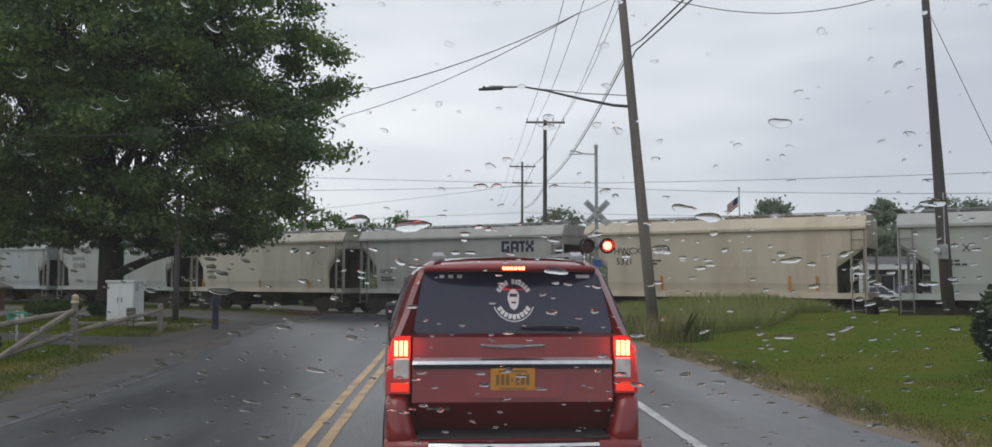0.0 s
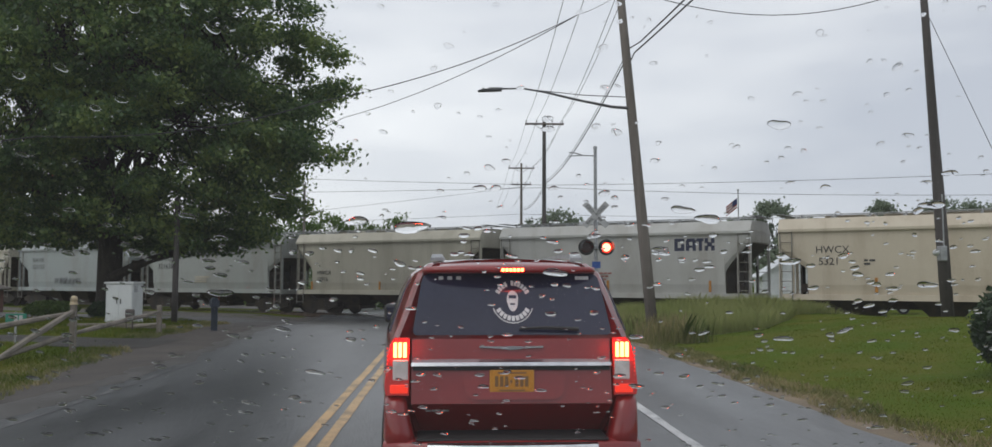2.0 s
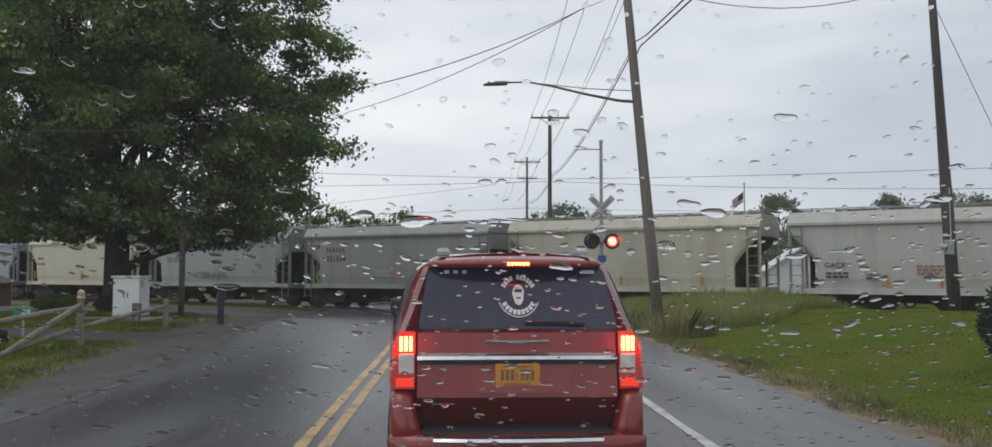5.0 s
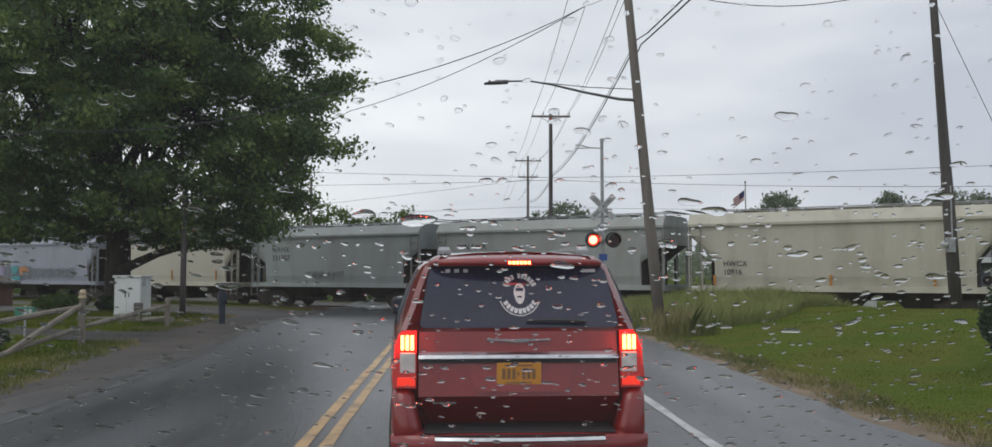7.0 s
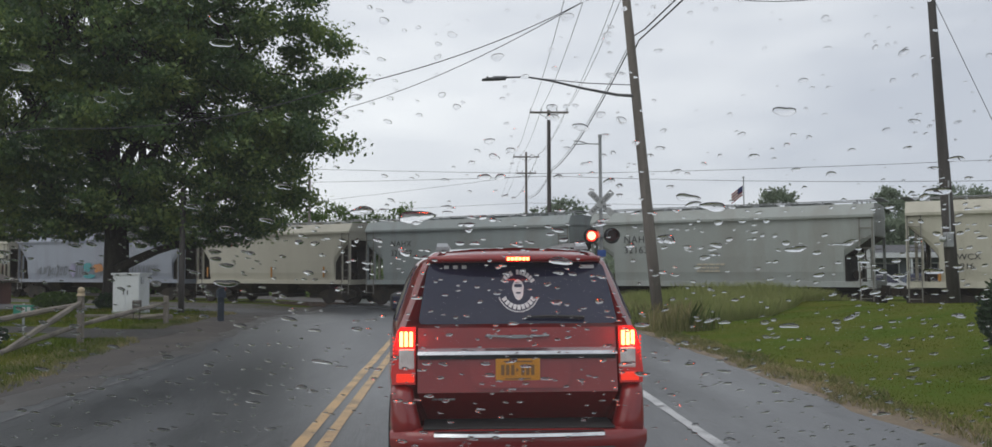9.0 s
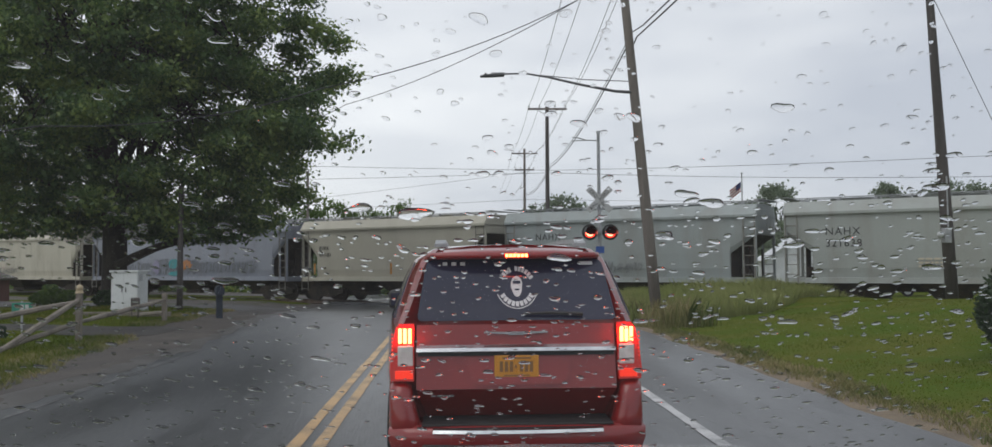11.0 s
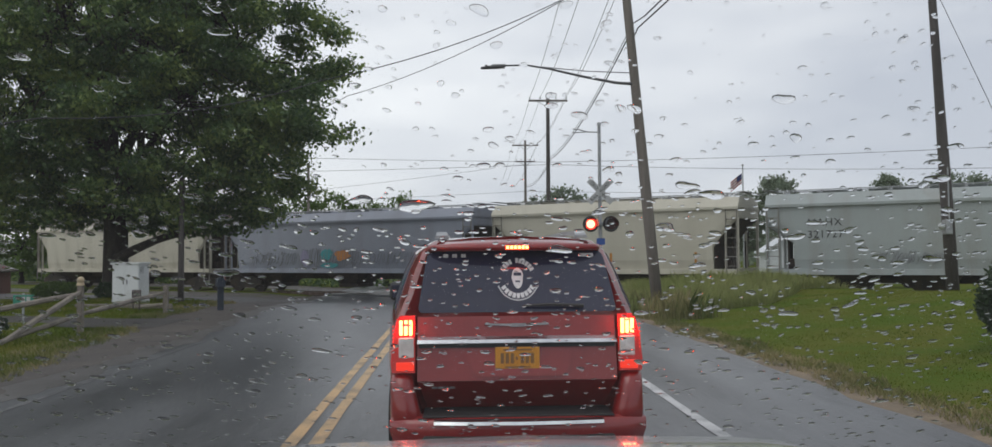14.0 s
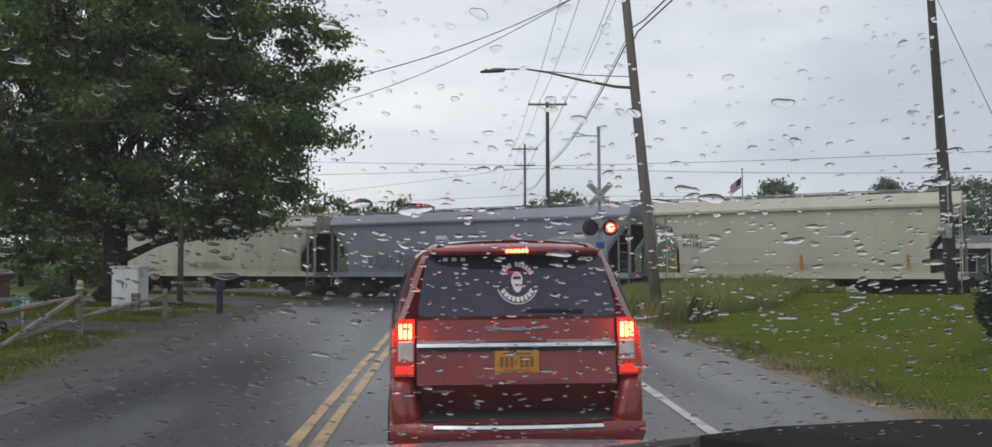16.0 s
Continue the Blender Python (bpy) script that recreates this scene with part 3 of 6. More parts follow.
for a, words in ((45, "RAIL   ROAD"), (-45, "CROSSING")):
    bm = bmesh.new()
    box(bm, -0.61, 0.61, -0.006, 0.006, -0.115, 0.115, 0.004)
    blade = part("crossbuck_blade", bm, M_SIGN, sig)
    blade.matrix_local = pose(0, -0.10 - (0.013 if a > 0 else 0), 3.96 - ZB) @ pose(0, 0, 0, 0, -a, 0)
    lettering("word", words, 0.17, pose(-0.5, -0.008, -0.06, 90, 0, 0), M_BLACK, blade, depth=0.001)
bm = bmesh.new()
rod(bm, (-0.38, -0.05, 2.73 - ZB), (0.38, -0.05, 2.73 - ZB), 0.035, n=8)
box(bm, -0.1, 0.1, -0.12, 0.12, 2.65 - ZB, 2.81 - ZB, 0.02)
part("crossarm", bm, M_STEEL, sig)
bm = bmesh.new()
box(bm, -0.16, 0.16, -0.1, -0.09, 1.95 - ZB, 2.2 - ZB, 0.003)
part("id_plate", bm, mat("blue_sign", (0.03, 0.09, 0.33), 0.4), sig, "small blue enamel plate")
LENS_COVERS = []
for s in (-1, 1):
    lamp = new("lamp_unit")
    lamp.parent, lamp.location = sig, (s * 0.38, -0.12, 2.73 - ZB)
    bm = bmesh.new()
    rod(bm, (0, 0.0, 0), (0, 0.012, 0), 0.30, n=32)
    part("background_disc", bm, M_BLACK, lamp, "flat black round background")
    bm = bmesh.new()
    rod(bm, (0, -0.03, 0), (0, 0.16, 0), 0.215, 0.14, n=24)
    part("housing", bm, M_BLACK, lamp)
    bm = bmesh.new()
    rod(bm, (0, -0.036, 0), (0, -0.031, 0), 0.208, n=28)
    part("lens_rim", bm, M_LENS_RIM, lamp)
    bm = bmesh.new()
    rod(bm, (0, -0.05, 0), (0, -0.037, 0), 0.15, 0.155, n=28)
    part("lens", bm, M_LENS_ON, lamp, "red glass lens")
    bm = bmesh.new()
    n = 20
    arc = [math.radians(-20 + 220 * i / n) for i in range(n + 1)]
    loft(bm, [[(r * math.cos(t), y, r * math.sin(t)) for t in arc] for r, y in ((0.222, -0.02), (0.23, -0.44), (0.236, -0.44), (0.228, -0.02))], close=False)
    part("hood", bm, M_BLACK, lamp, "black half-round sun hood")
    # Dark disc added over the ever-lit lens to imitate flashing.
    bm = bmesh.new()
    rod(bm, (0, 0, -0.212), (0, 0.006, -0.212), 0.211, n=28)
    sh = part("shutter", bm, M_LENS_OFF, lamp, "dark red disc added to hide the lit lens")
    sh.location = (0, -0.062, 0.212)
    LENS_COVERS.append((sh, s))

# ---- minivan ----
M_CHROME = mat("chrome_trim", (0.75, 0.75, 0.76), 0.18, 1.0, second=(0.6, 0.6, 0.62), scale=8)
M_TRIM = mat("black_plastic_trim", (0.018, 0.018, 0.019), 0.6, second=(0.028, 0.028, 0.028), scale=10)
M_DECAL = mat("white_vinyl_decal", (0.62, 0.62, 0.63), 0.5, second=(0.52, 0.52, 0.53), scale=20)
M_PLATE = mat("orange_yellow_plate", (0.62, 0.27, 0.03), 0.45, second=(0.55, 0.23, 0.03), scale=18)
M_PLATE_INK = mat("dark_plate_ink", (0.22, 0.115, 0.045), 0.5)
M_LAMP_RED = mat("red_lamp_plastic", (0.24, 0.008, 0.006), 0.15, emit=(1.0, 0.03, 0.01), power=0.14)
M_LAMP_HOT = mat("lit_brake_lamp", (0.6, 0.1, 0.05), 0.3, emit=(1.0, 0.06, 0.018), power=40.0)
M_LAMP_DOT = mat("lit_red_lamp_edge", (0.5, 0.02, 0.01), 0.3, emit=(1.0, 0.045, 0.02), power=0.75)
M_LAMP_CLEAR = mat("clear_lamp_plastic", (0.72, 0.67, 0.65), 0.12, second=(0.55, 0.49, 0.47), scale=14)
VAN_X, VAN_Y = 0.43, 6.02
LEVELS = (0.30, 0.49, 0.62, 0.80, 1.06, 1.17, 1.32, 1.48, 1.62, 1.69, 1.715)
MID = (0.86, 0.93, 0.97, 0.99, 0.985, 0.97, 0.925, 0.865, 0.785, 0.64, 0.36)
REAR = (0.80, 0.865, 0.885, 0.885, 0.865, 0.845, 0.785, 0.735, 0.685, 0.60, 0.36)


def lean(z):
    """How far forward the tailgate lies at height z."""
    if z < 0.74:
        return 0.28 - 1.16 * (max(z, 0.50) - 0.50)
    if z < 1.17:
        return 0.08 * (z - 0.74) / 0.43
    return 0.08 + 0.34 * ((z - 1.17) / 0.53) ** 1.1


def van_ring(y, widths, levels, follow):
    right = [(w, y + follow * lean(z), z) for w, z in zip(widths, levels)]
    top = (0.0, y + follow * lean(levels[-1]), levels[-1] + 0.01)
    return right + [top] + [(-a, b, c) for a, b, c in reversed(right)]


def minivan():
    van = thing("minivan", pose(VAN_X - 0.02, VAN_Y, 0.012, 0, 0, -0.4) @ Matrix.Diagonal((0.968, 1, 1, 1)), "dark red minivan with lit brake lamps, wet from rain", "minivan")
    bm = bmesh.new()
    mix = lambda t: [r + (m - r) * t for r, m in zip(REAR, MID)]
    inset = [w - 0.05 for w in REAR]
    rings = [van_ring(0.0, inset, LEVELS, 1), van_ring(0.03, [w - 0.012 for w in REAR], LEVELS, 1), van_ring(0.09, REAR, LEVELS, 0.95), van_ring(0.35, mix(0.35), LEVELS, 0.7), van_ring(0.8, mix(0.75), LEVELS, 0.3),
             van_ring(1.4, MID, LEVELS, 0), van_ring(2.6, MID, [z + (0.02 if z > 1.6 else 0) for z in LEVELS], 0), van_ring(3.4, MID, LEVELS, 0),
             van_ring(4.1, [w * 0.97 for w in MID], [min(z, 1.05 + (z - 1.05) * 0.35) if z > 1.05 else z for z in LEVELS], 0),
             van_ring(4.9, [w * 0.88 for w in MID], [min(z, 0.86 + (z - 0.86) * 0.12) if z > 0.86 else z for z in LEVELS], 0),
             van_ring(5.12, [w * 0.72 for w in MID], [0.3 + (min(z, 0.8) - 0.3) * 0.8 for z in LEVELS], 0)]
    loft(bm, rings, cap=False)
    bm.verts.ensure_lookup_table()
    n = len(rings[0])
    for first in (0, len(bm.verts) - n):
        ends = [bm.verts[first + i] for i in range(n)]
        for i in range(n // 2):
            quad = (ends[i], ends[i + 1], ends[n - 2 - i], ends[n - 1 - i])
            bm.faces.new(quad if i < n // 2 - 1 else quad[:2] + quad[3:])
    part("body", bm, M_RED, van, smooth=True)

    def panel(name, xb0, xb1, z0, xt0, xt1, z1, material, off=0.012, thick=0.02, label="", rows=4, parent=van, smooth=False):
        """A sheet that follows the tailgate between two heights."""
        b = bmesh.new()
        rings = []
        for i in range(rows + 1):
            t = i / rows
            z = z0 + (z1 - z0) * t
            a, c = xb0 + (xt0 - xb0) * t, xb1 + (xt1 - xb1) * t
            y = lean(z) - off
            rings.append([(a, y, z), (c, y, z), (c, y + thick, z), (a, y + thick, z)])
        loft(b, rings)
        return part(name, b, material, parent, label, smooth)

    panel("tailgate", -0.64, 0.64, 0.53, -0.70, 0.70, 0.74, M_RED, 0.012, 0.03, "red lower tailgate panel", 4)
    panel("tailgate", -0.70, 0.70, 0.742, -0.70, 0.70, 1.17, M_RED, 0.012, 0.03, "red tailgate panel", 6)
    bm = bmesh.new()
    levels = [1.195, 1.20, 1.21, 1.23, 1.30, 1.38, 1.46, 1.54, 1.585, 1.603, 1.612, 1.616]
    rounded = [0.035, 0.018, 0.008, 0.0, 0.0, 0.0, 0.0, 0.0, 0.004, 0.016, 0.032, 0.055]
    rings = []
    for z, cut in zip(levels, rounded):
        t = (z - 1.195) / 0.421
        a, c, y = -0.70 + 0.062 * t + cut, 0.72 - 0.062 * t - cut, lean(z) - 0.014
        rings.append([(a, y, z), (c, y, z), (c, y + 0.02, z), (a, y + 0.02, z)])
    loft(bm, rings)
    part("rear_window", bm, M_GLASS_DARK, van, "dark tinted rear window glass")
    bm = bmesh.new()
    loft(bm, [[(x, lean(1.60) - 0.02 - c, 1.614), (x, lean(1.60) - 0.10 - c, 1.624), (x, lean(1.60) - 0.115 - c, 1.640), (x, lean(1.60) - 0.10 - c, 1.662), (x, lean(1.60) - 0.05 - c, 1.684 - d), (x, lean(1.60) + 0.06 - c, 1.704 - d), (x, lean(1.60) + 0.30, 1.728 - d)]
              for x, c, d in ((-0.64, -0.09, 0.05), (-0.60, -0.045, 0.03), (-0.5, -0.01, 0.012), (-0.3, 0.012, 0.004), (0, 0.02, 0.0), (0.3, 0.012, 0.004), (0.5, -0.01, 0.012), (0.60, -0.045, 0.03), (0.64, -0.09, 0.05))])
    part("spoiler", bm, M_RED, van, "red roof spoiler", True)
    bm = bmesh.new()
    box(bm, -0.07, 0.11, lean(1.6) - 0.142, lean(1.6) - 0.09, 1.622, 1.660, 0.006)
    brake = part("high_brake_lamp", bm, M_LAMP_RED, van, "red high-level brake lamp")
    for i in range(6):
        bm = bmesh.new()
        box(bm, -0.06 + i * 0.028, -0.04 + i * 0.028, lean(1.6) - 0.147, lean(1.6) - 0.14, 1.631, 1.652)
        part("led", bm, M_LAMP_HOT, brake)
    for s in (-1, 1):
        bm = bmesh.new()
        loft(bm, [[(s * 0.715, lean(z) - 0.035, z), (s * w, lean(z) - 0.02, z), (s * (w + 0.02), lean(z) + 0.20, z), (s * 0.715, lean(z) + 0.20, z)] for w, z in ((0.875, 0.80), (0.885, 0.86), (0.872, 1.03), (0.845, 1.15), (0.82, 1.18))])
        lamp = part("tail_lamp", bm, M_LAMP_RED, van, "lit red tail lamp cluster")
        bm = bmesh.new()
        a, b = sorted((s * 0.722, s * 0.828))
        box(bm, a, b, lean(0.96) - 0.052, lean(0.96) - 0.03, 0.90, 1.035, 0.008)
        part("reverse_lens", bm, M_LAMP_CLEAR, lamp, "clear reversing lens")
        bm = bmesh.new()
        a, b = sorted((s * 0.722, s * 0.845))
        box(bm, a, b, lean(0.83) - 0.05, lean(0.83) - 0.03, 0.815, 0.872, 0.006)
        part("lower_lens", bm, M_LAMP_DOT, lamp, "lit red lower lens")
        for i in range(3):
            bm = bmesh.new()
            a, b = sorted((s * (0.734 + i * 0.034), s * (0.756 + i * 0.034)))
            box(bm, a, b, lean(1.05) - 0.055, lean(1.05) - 0.03, 1.05, 1.15, 0.004)
            part("brake_element", bm, M_LAMP_HOT, lamp)
        bm = bmesh.new()
        for i in range(10):
            box(bm, s * 0.868 - 0.004, s * 0.868 + 0.004, lean(1.0) - 0.034, lean(1.0) - 0.02, 0.87 + i * 0.026, 0.882 + i * 0.026)
        part("edge_lens", bm, M_LAMP_DOT, lamp)
        bm = bmesh.new()
        a, b = sorted((s * 0.93, s * 1.19))
        box(bm, a, b, 3.52, 3.66, 1.11, 1.31, 0.045)
        mirror = part("door_mirror", bm, M_TRIM, van, "dark door mirror")
        bm = bmesh.new()
        box(bm, a + 0.03, b - 0.03, 3.512, 3.53, 1.14, 1.28, 0.008)
        part("mirror_glass", bm, M_GLASS_DARK, mirror)
        bm = bmesh.new()
        loft(bm, [[(s * 0.54 + w * sx, y, z + h * sz) for sx, sz in ((-1, -1), (1, -1), (0.8, 1), (-0.8, 1))] for y, z, w, h in ((0.62, 1.725, 0.055, 0.012), (0.70, 1.748, 0.05, 0.018), (1.5, 1.765, 0.035, 0.016), (3.0, 1.765, 0.035, 0.016), (3.25, 1.74, 0.05, 0.014))])
        part("roof_rail", bm, M_STEEL, van, "grey roof rail")
        bm = bmesh.new()
        for y0, y1 in ((0.45, 1.35), (1.42, 2.5), (2.58, 3.5)):
            rings = []
            for i in range(4):
                y = y0 + (y1 - y0) * i / 3
                t = float(np.interp(y, (0.09, 0.35, 0.8, 1.4), (0, 0.35, 0.75, 1)))
                w = [r + (m - r) * t for r, m in zip(REAR, MID)]
                zs = (1.20, 1.32, 1.48, 1.60)
                out = [(s * (float(np.interp(z, LEVELS, w)) + 0.006), y + (z - 1.2) * 0.5 * (y0 < 1), z) for z in zs]
                rings.append(out + [(x - s * 0.03, yy, z) for x, yy, z in reversed(out)])
            loft(bm, rings)
        part("side_glass", bm, M_GLASS_DARK, van, "dark tinted side windows")
        for y in (0.95, 4.05):
            bm = bmesh.new()
            rod(bm, (s * 0.72, y, 0.335), (s * 0.955, y, 0.335), 0.335, n=28)
            wheel = part("wheel", bm, M_RUBBER, van)
            bm = bmesh.new()
            rod(bm, (s * 0.94, y, 0.335), (s * 0.965, y, 0.335), 0.21, n=24)
            part("rim", bm, M_STEEL, wheel)
    bm = bmesh.new()
    loft(bm, [[(-0.70, lean(z) - o, z), (0, lean(z) - o - 0.012, z + 0.002), (0.70, lean(z) - o, z), (0.70, lean(z), z), (-0.70, lean(z), z)] for o, z in ((0.020, 0.986), (0.052, 0.993), (0.040, 1.015), (0.008, 1.034))])
    part("chrome_strip", bm, M_CHROME, van, "bright chrome tailgate strip")
    # Thin black bar drawn as the shadow line below the chrome.
    bm = bmesh.new()
    box(bm, -0.69, 0.69, lean(0.97) - 0.028, lean(0.97), 0.962, 0.986)
    part("strip_shadow_bar", bm, M_TRIM, van, "black bar for the shadow under the chrome strip")
    bm = bmesh.new()
    loft(bm, [[(x, lean(1.1) - 0.03, z0), (x, lean(1.1) - 0.03, z1), (x, lean(1.1), z1), (x, lean(1.1), z0)] for x, z0, z1 in ((-0.225, 1.112, 1.124), (-0.08, 1.105, 1.120), (-0.04, 1.098, 1.122), (0.04, 1.098, 1.122), (0.08, 1.105, 1.120), (0.225, 1.112, 1.124))])
    part("emblem", bm, M_CHROME, van, "winged chrome emblem")
    bm = bmesh.new()
    outline = [(-0.345, 0.962)] + [(-0.245 + 0.085 * math.cos(t), 0.855 + 0.085 * math.sin(t)) for t in (math.radians(180 + 15 * i) for i in range(7))]
    outline += [(0.285 + 0.085 * math.cos(t), 0.855 + 0.085 * math.sin(t)) for t in (math.radians(270 + 15 * i) for i in range(7))] + [(0.385, 0.962)]
    loft(bm, [[(x, lean(z) - 0.013 - 0.016 * (0.962 - z) / 0.19, z) for x, z in outline], [(x, lean(z), z) for x, z in outline]])
    part("plate_recess", bm, M_RED, van, "rounded panel round the number plate")
    bm = bmesh.new()
    box(bm, -0.155, 0.155, lean(0.88) - 0.036, lean(0.88) - 0.026, 0.812, 0.965, 0.004)
    plate = part("number_plate", bm, M_PLATE, van, "orange-yellow number plate")
    bm = bmesh.new()
    for i in range(7):
        a = -0.118 + i * 0.035
        z0, z1 = (0.855, 0.925) if i != 3 else (0.88, 0.90)
        box(bm, a, a + (0.023 if i != 3 else 0.015), lean(0.88) - 0.039, lean(0.88) - 0.034, z0, z1)
    part("plate_bar", bm, M_PLATE_INK, plate)
    bm = bmesh.new()
    box(bm, -0.10, 0.10, lean(0.88) - 0.039, lean(0.88) - 0.034, 0.942, 0.952)
    box(bm, -0.09, 0.09, lean(0.88) - 0.039, lean(0.88) - 0.034, 0.826, 0.835)
    part("plate_bar", bm, M_PLATE_INK, plate)
    bm = bmesh.new()
    loft(bm, [[(-w, y + 0.05, z), (-w * 0.8, y, z), (-w * 0.5, y - 0.035, z), (w * 0.5, y - 0.035, z), (w * 0.8, y, z), (w, y + 0.05, z), (w, 0.3, z), (-w, 0.3, z)] for w, y, z in ((0.80, -0.05, 0.27), (0.86, -0.10, 0.34), (0.885, -0.125, 0.42), (0.888, -0.12, 0.49), (0.87, -0.06, 0.515))])
    part("rear_bumper", bm, M_RED, van, "dark red rear bumper", True)
    for s in (-1, 1):
        bm = bmesh.new()
        loft(bm, [[(s * a, c, z), (s * (a + d) / 1.0, c - 0.035, z), (s * 0.86, c - 0.02, z), (s * 0.893, c + 0.09, z), (s * 0.88, 0.3, z), (s * a, 0.3, z)] for a, d, c, z in ((0.66, 0.05, -0.05, 0.45), (0.69, 0.05, -0.05, 0.56), (0.72, 0.05, -0.03, 0.68), (0.73, 0.05, -0.01, 0.75), (0.74, 0.05, 0.05, 0.795))])
        part("bumper_corner", bm, M_RED, van, "", True)
    bm = bmesh.new()
    loft(bm, [[(x, -0.205 + 0.04 * (x / 0.58) ** 2, 0.476), (x, -0.192 + 0.04 * (x / 0.58) ** 2, 0.496), (x, -0.12, 0.505), (x, -0.12, 0.47)] for x in (-0.58, -0.35, 0, 0.35, 0.58)])
    part("bumper_strip", bm, M_CHROME, van, "chrome bumper strip")
    # Black pad added over the bumper ledge to keep it as dark as shade.
    bm = bmesh.new()
    box(bm, -0.66, 0.66, -0.105, 0.26, 0.512, 0.524, 0.004)
    part("ledge_darkener", bm, M_TRIM, van, "black pad added to darken the bumper ledge")
    bm = bmesh.new()
    box(bm, -0.66, 0.66, -0.168, -0.10, 0.27, 0.40, 0.02)
    part("lower_valance", bm, M_TRIM, van)
    bm = bmesh.new()
    tube(bm, [(0.48, lean(1.235) - 0.04, 1.235), (0.25, lean(1.245) - 0.045, 1.245), (0.06, lean(1.24) - 0.035, 1.24)], [0.014, 0.011, 0.008], 6)
    part("rear_wiper", bm, M_TRIM, van, "black rear wiper")
    bm = bmesh.new()
    for i in range(4):
        box(bm, -0.60 + i * 0.042, -0.565 + i * 0.042, lean(0.69) - 0.024, lean(0.69), 0.685, 0.698)
    part("badge", bm, M_CHROME, van, "small chrome badge")
    # Vinyl on the glass: two arcs of bars round a plain rounded shape, and small corner decals.
    cz = 1.425
    for lo, hi, n, rr, tall in ((25, 155, 11, 0.123, 0.034), (205, 335, 9, 0.120, 0.034), (200, 340, 40, 0.150, 0.008)):
        for i in range(n):
            if n == 11 and i == 6:
                continue
            t = math.radians(lo + (hi - lo) * (i + 0.5) / n)
            w = 0.5 * math.radians((hi - lo) / n) * rr * 0.78
            bm = bmesh.new()
            c, s_ = math.cos(t), math.sin(t)
            quad = [((rr + dr) * c - dt * s_, (rr + dr) * s_ + dt * c) for dr, dt in ((-tall / 2, -w), (-tall / 2, w), (tall / 2, w), (tall / 2, -w))]
            loft(bm, [[(0.02 + a, lean(cz + b) - 0.0165, cz + b) for a, b in quad], [(0.02 + a, lean(cz + b) - 0.013, cz + b) for a, b in quad]])
            part("decal_bar", bm, M_DECAL, van)
    bm = bmesh.new()
    oval = [(0.038 * math.cos(t) * (1.15 if math.sin(t) > 0 else 1.0), 0.072 * math.sin(t)) for t in (2 * math.pi * i / 20 for i in range(20))]
    loft(bm, [[(0.02 + a, lean(cz + b) - 0.0165, cz + b) for a, b in oval], [(0.02 + a, lean(cz + b) - 0.013, cz + b) for a, b in oval]])
    part("decal_shape", bm, M_DECAL, van, "plain white oval decal")
    bm = bmesh.new()
    for a, b, w, h in ((0.02, 0.028, 0.028, 0.011), (0.02, -0.022, 0.017, 0.006)):
        loft(bm, [[(a + sx * w, lean(cz + b + sz * h) - 0.018, cz + b + sz * h) for sx, sz in ((-1, -1), (1, -1), (1, 1), (-1, 1))], [(a + sx * w, lean(cz + b + sz * h) - 0.0155, cz + b + sz * h) for sx, sz in ((-1, -1), (1, -1), (1, 1), (-1, 1))]])
    part("decal_gap", bm, M_GLASS_DARK, van)
    for x, w in ((-0.52, 0.035), (-0.455, 0.035), (-0.39, 0.035), (0.49, 0.10)):
        bm = bmesh.new()
        z0 = 1.585
        loft(bm, [[(x, lean(z) - 0.0165, z), (x + w, lean(z) - 0.0165, z), (x + w, lean(z) - 0.013, z), (x, lean(z) - 0.013, z)] for z in (z0 - 0.012, z0 + 0.012)])
        part("decal_bar", bm, M_DECAL, van)
    return van


minivan()

# ---- the car that carries the camera: bonnet, windscreen, wiper ----
M_SILVER = mat("silver_car_paint", (0.50, 0.51, 0.52), 0.25, 0.35, second=(0.47, 0.48, 0.49), scale=4, coat=0.8)
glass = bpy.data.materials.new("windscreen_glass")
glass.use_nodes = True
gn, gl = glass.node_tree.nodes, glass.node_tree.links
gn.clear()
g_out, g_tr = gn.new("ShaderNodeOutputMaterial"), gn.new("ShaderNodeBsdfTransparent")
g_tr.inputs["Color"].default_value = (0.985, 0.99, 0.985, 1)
g_veil, g_mix = gn.new("ShaderNodeBsdfTranslucent"), gn.new("ShaderNodeMixShader")
g_veil.inputs["Color"].default_value = (0.9, 0.9, 0.9, 1)
g_mix.inputs[0].default_value = 0.008  # haze of a wet film, added as faint white scatter to lift blacks
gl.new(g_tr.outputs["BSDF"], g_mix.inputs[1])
gl.new(g_veil.outputs["BSDF"], g_mix.inputs[2])
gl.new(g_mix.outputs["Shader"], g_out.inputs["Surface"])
SCREEN_Y, RAKE = 0.55, math.tan(radians(28))


def on_screen(x, y):
    """The point of the windscreen's outer face at plan position x, y."""
    return Vector((x, y, 1.6 + (SCREEN_Y - y) * RAKE))


own = thing("car", Matrix(), "silver car with a rain-spotted windscreen and black wiper", "car")
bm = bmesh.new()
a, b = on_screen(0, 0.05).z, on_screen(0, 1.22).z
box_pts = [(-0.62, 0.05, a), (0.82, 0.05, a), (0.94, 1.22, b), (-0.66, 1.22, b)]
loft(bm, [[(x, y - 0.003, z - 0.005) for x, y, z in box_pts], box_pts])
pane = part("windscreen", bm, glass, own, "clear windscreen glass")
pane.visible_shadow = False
bm = bmesh.new()
rows = []
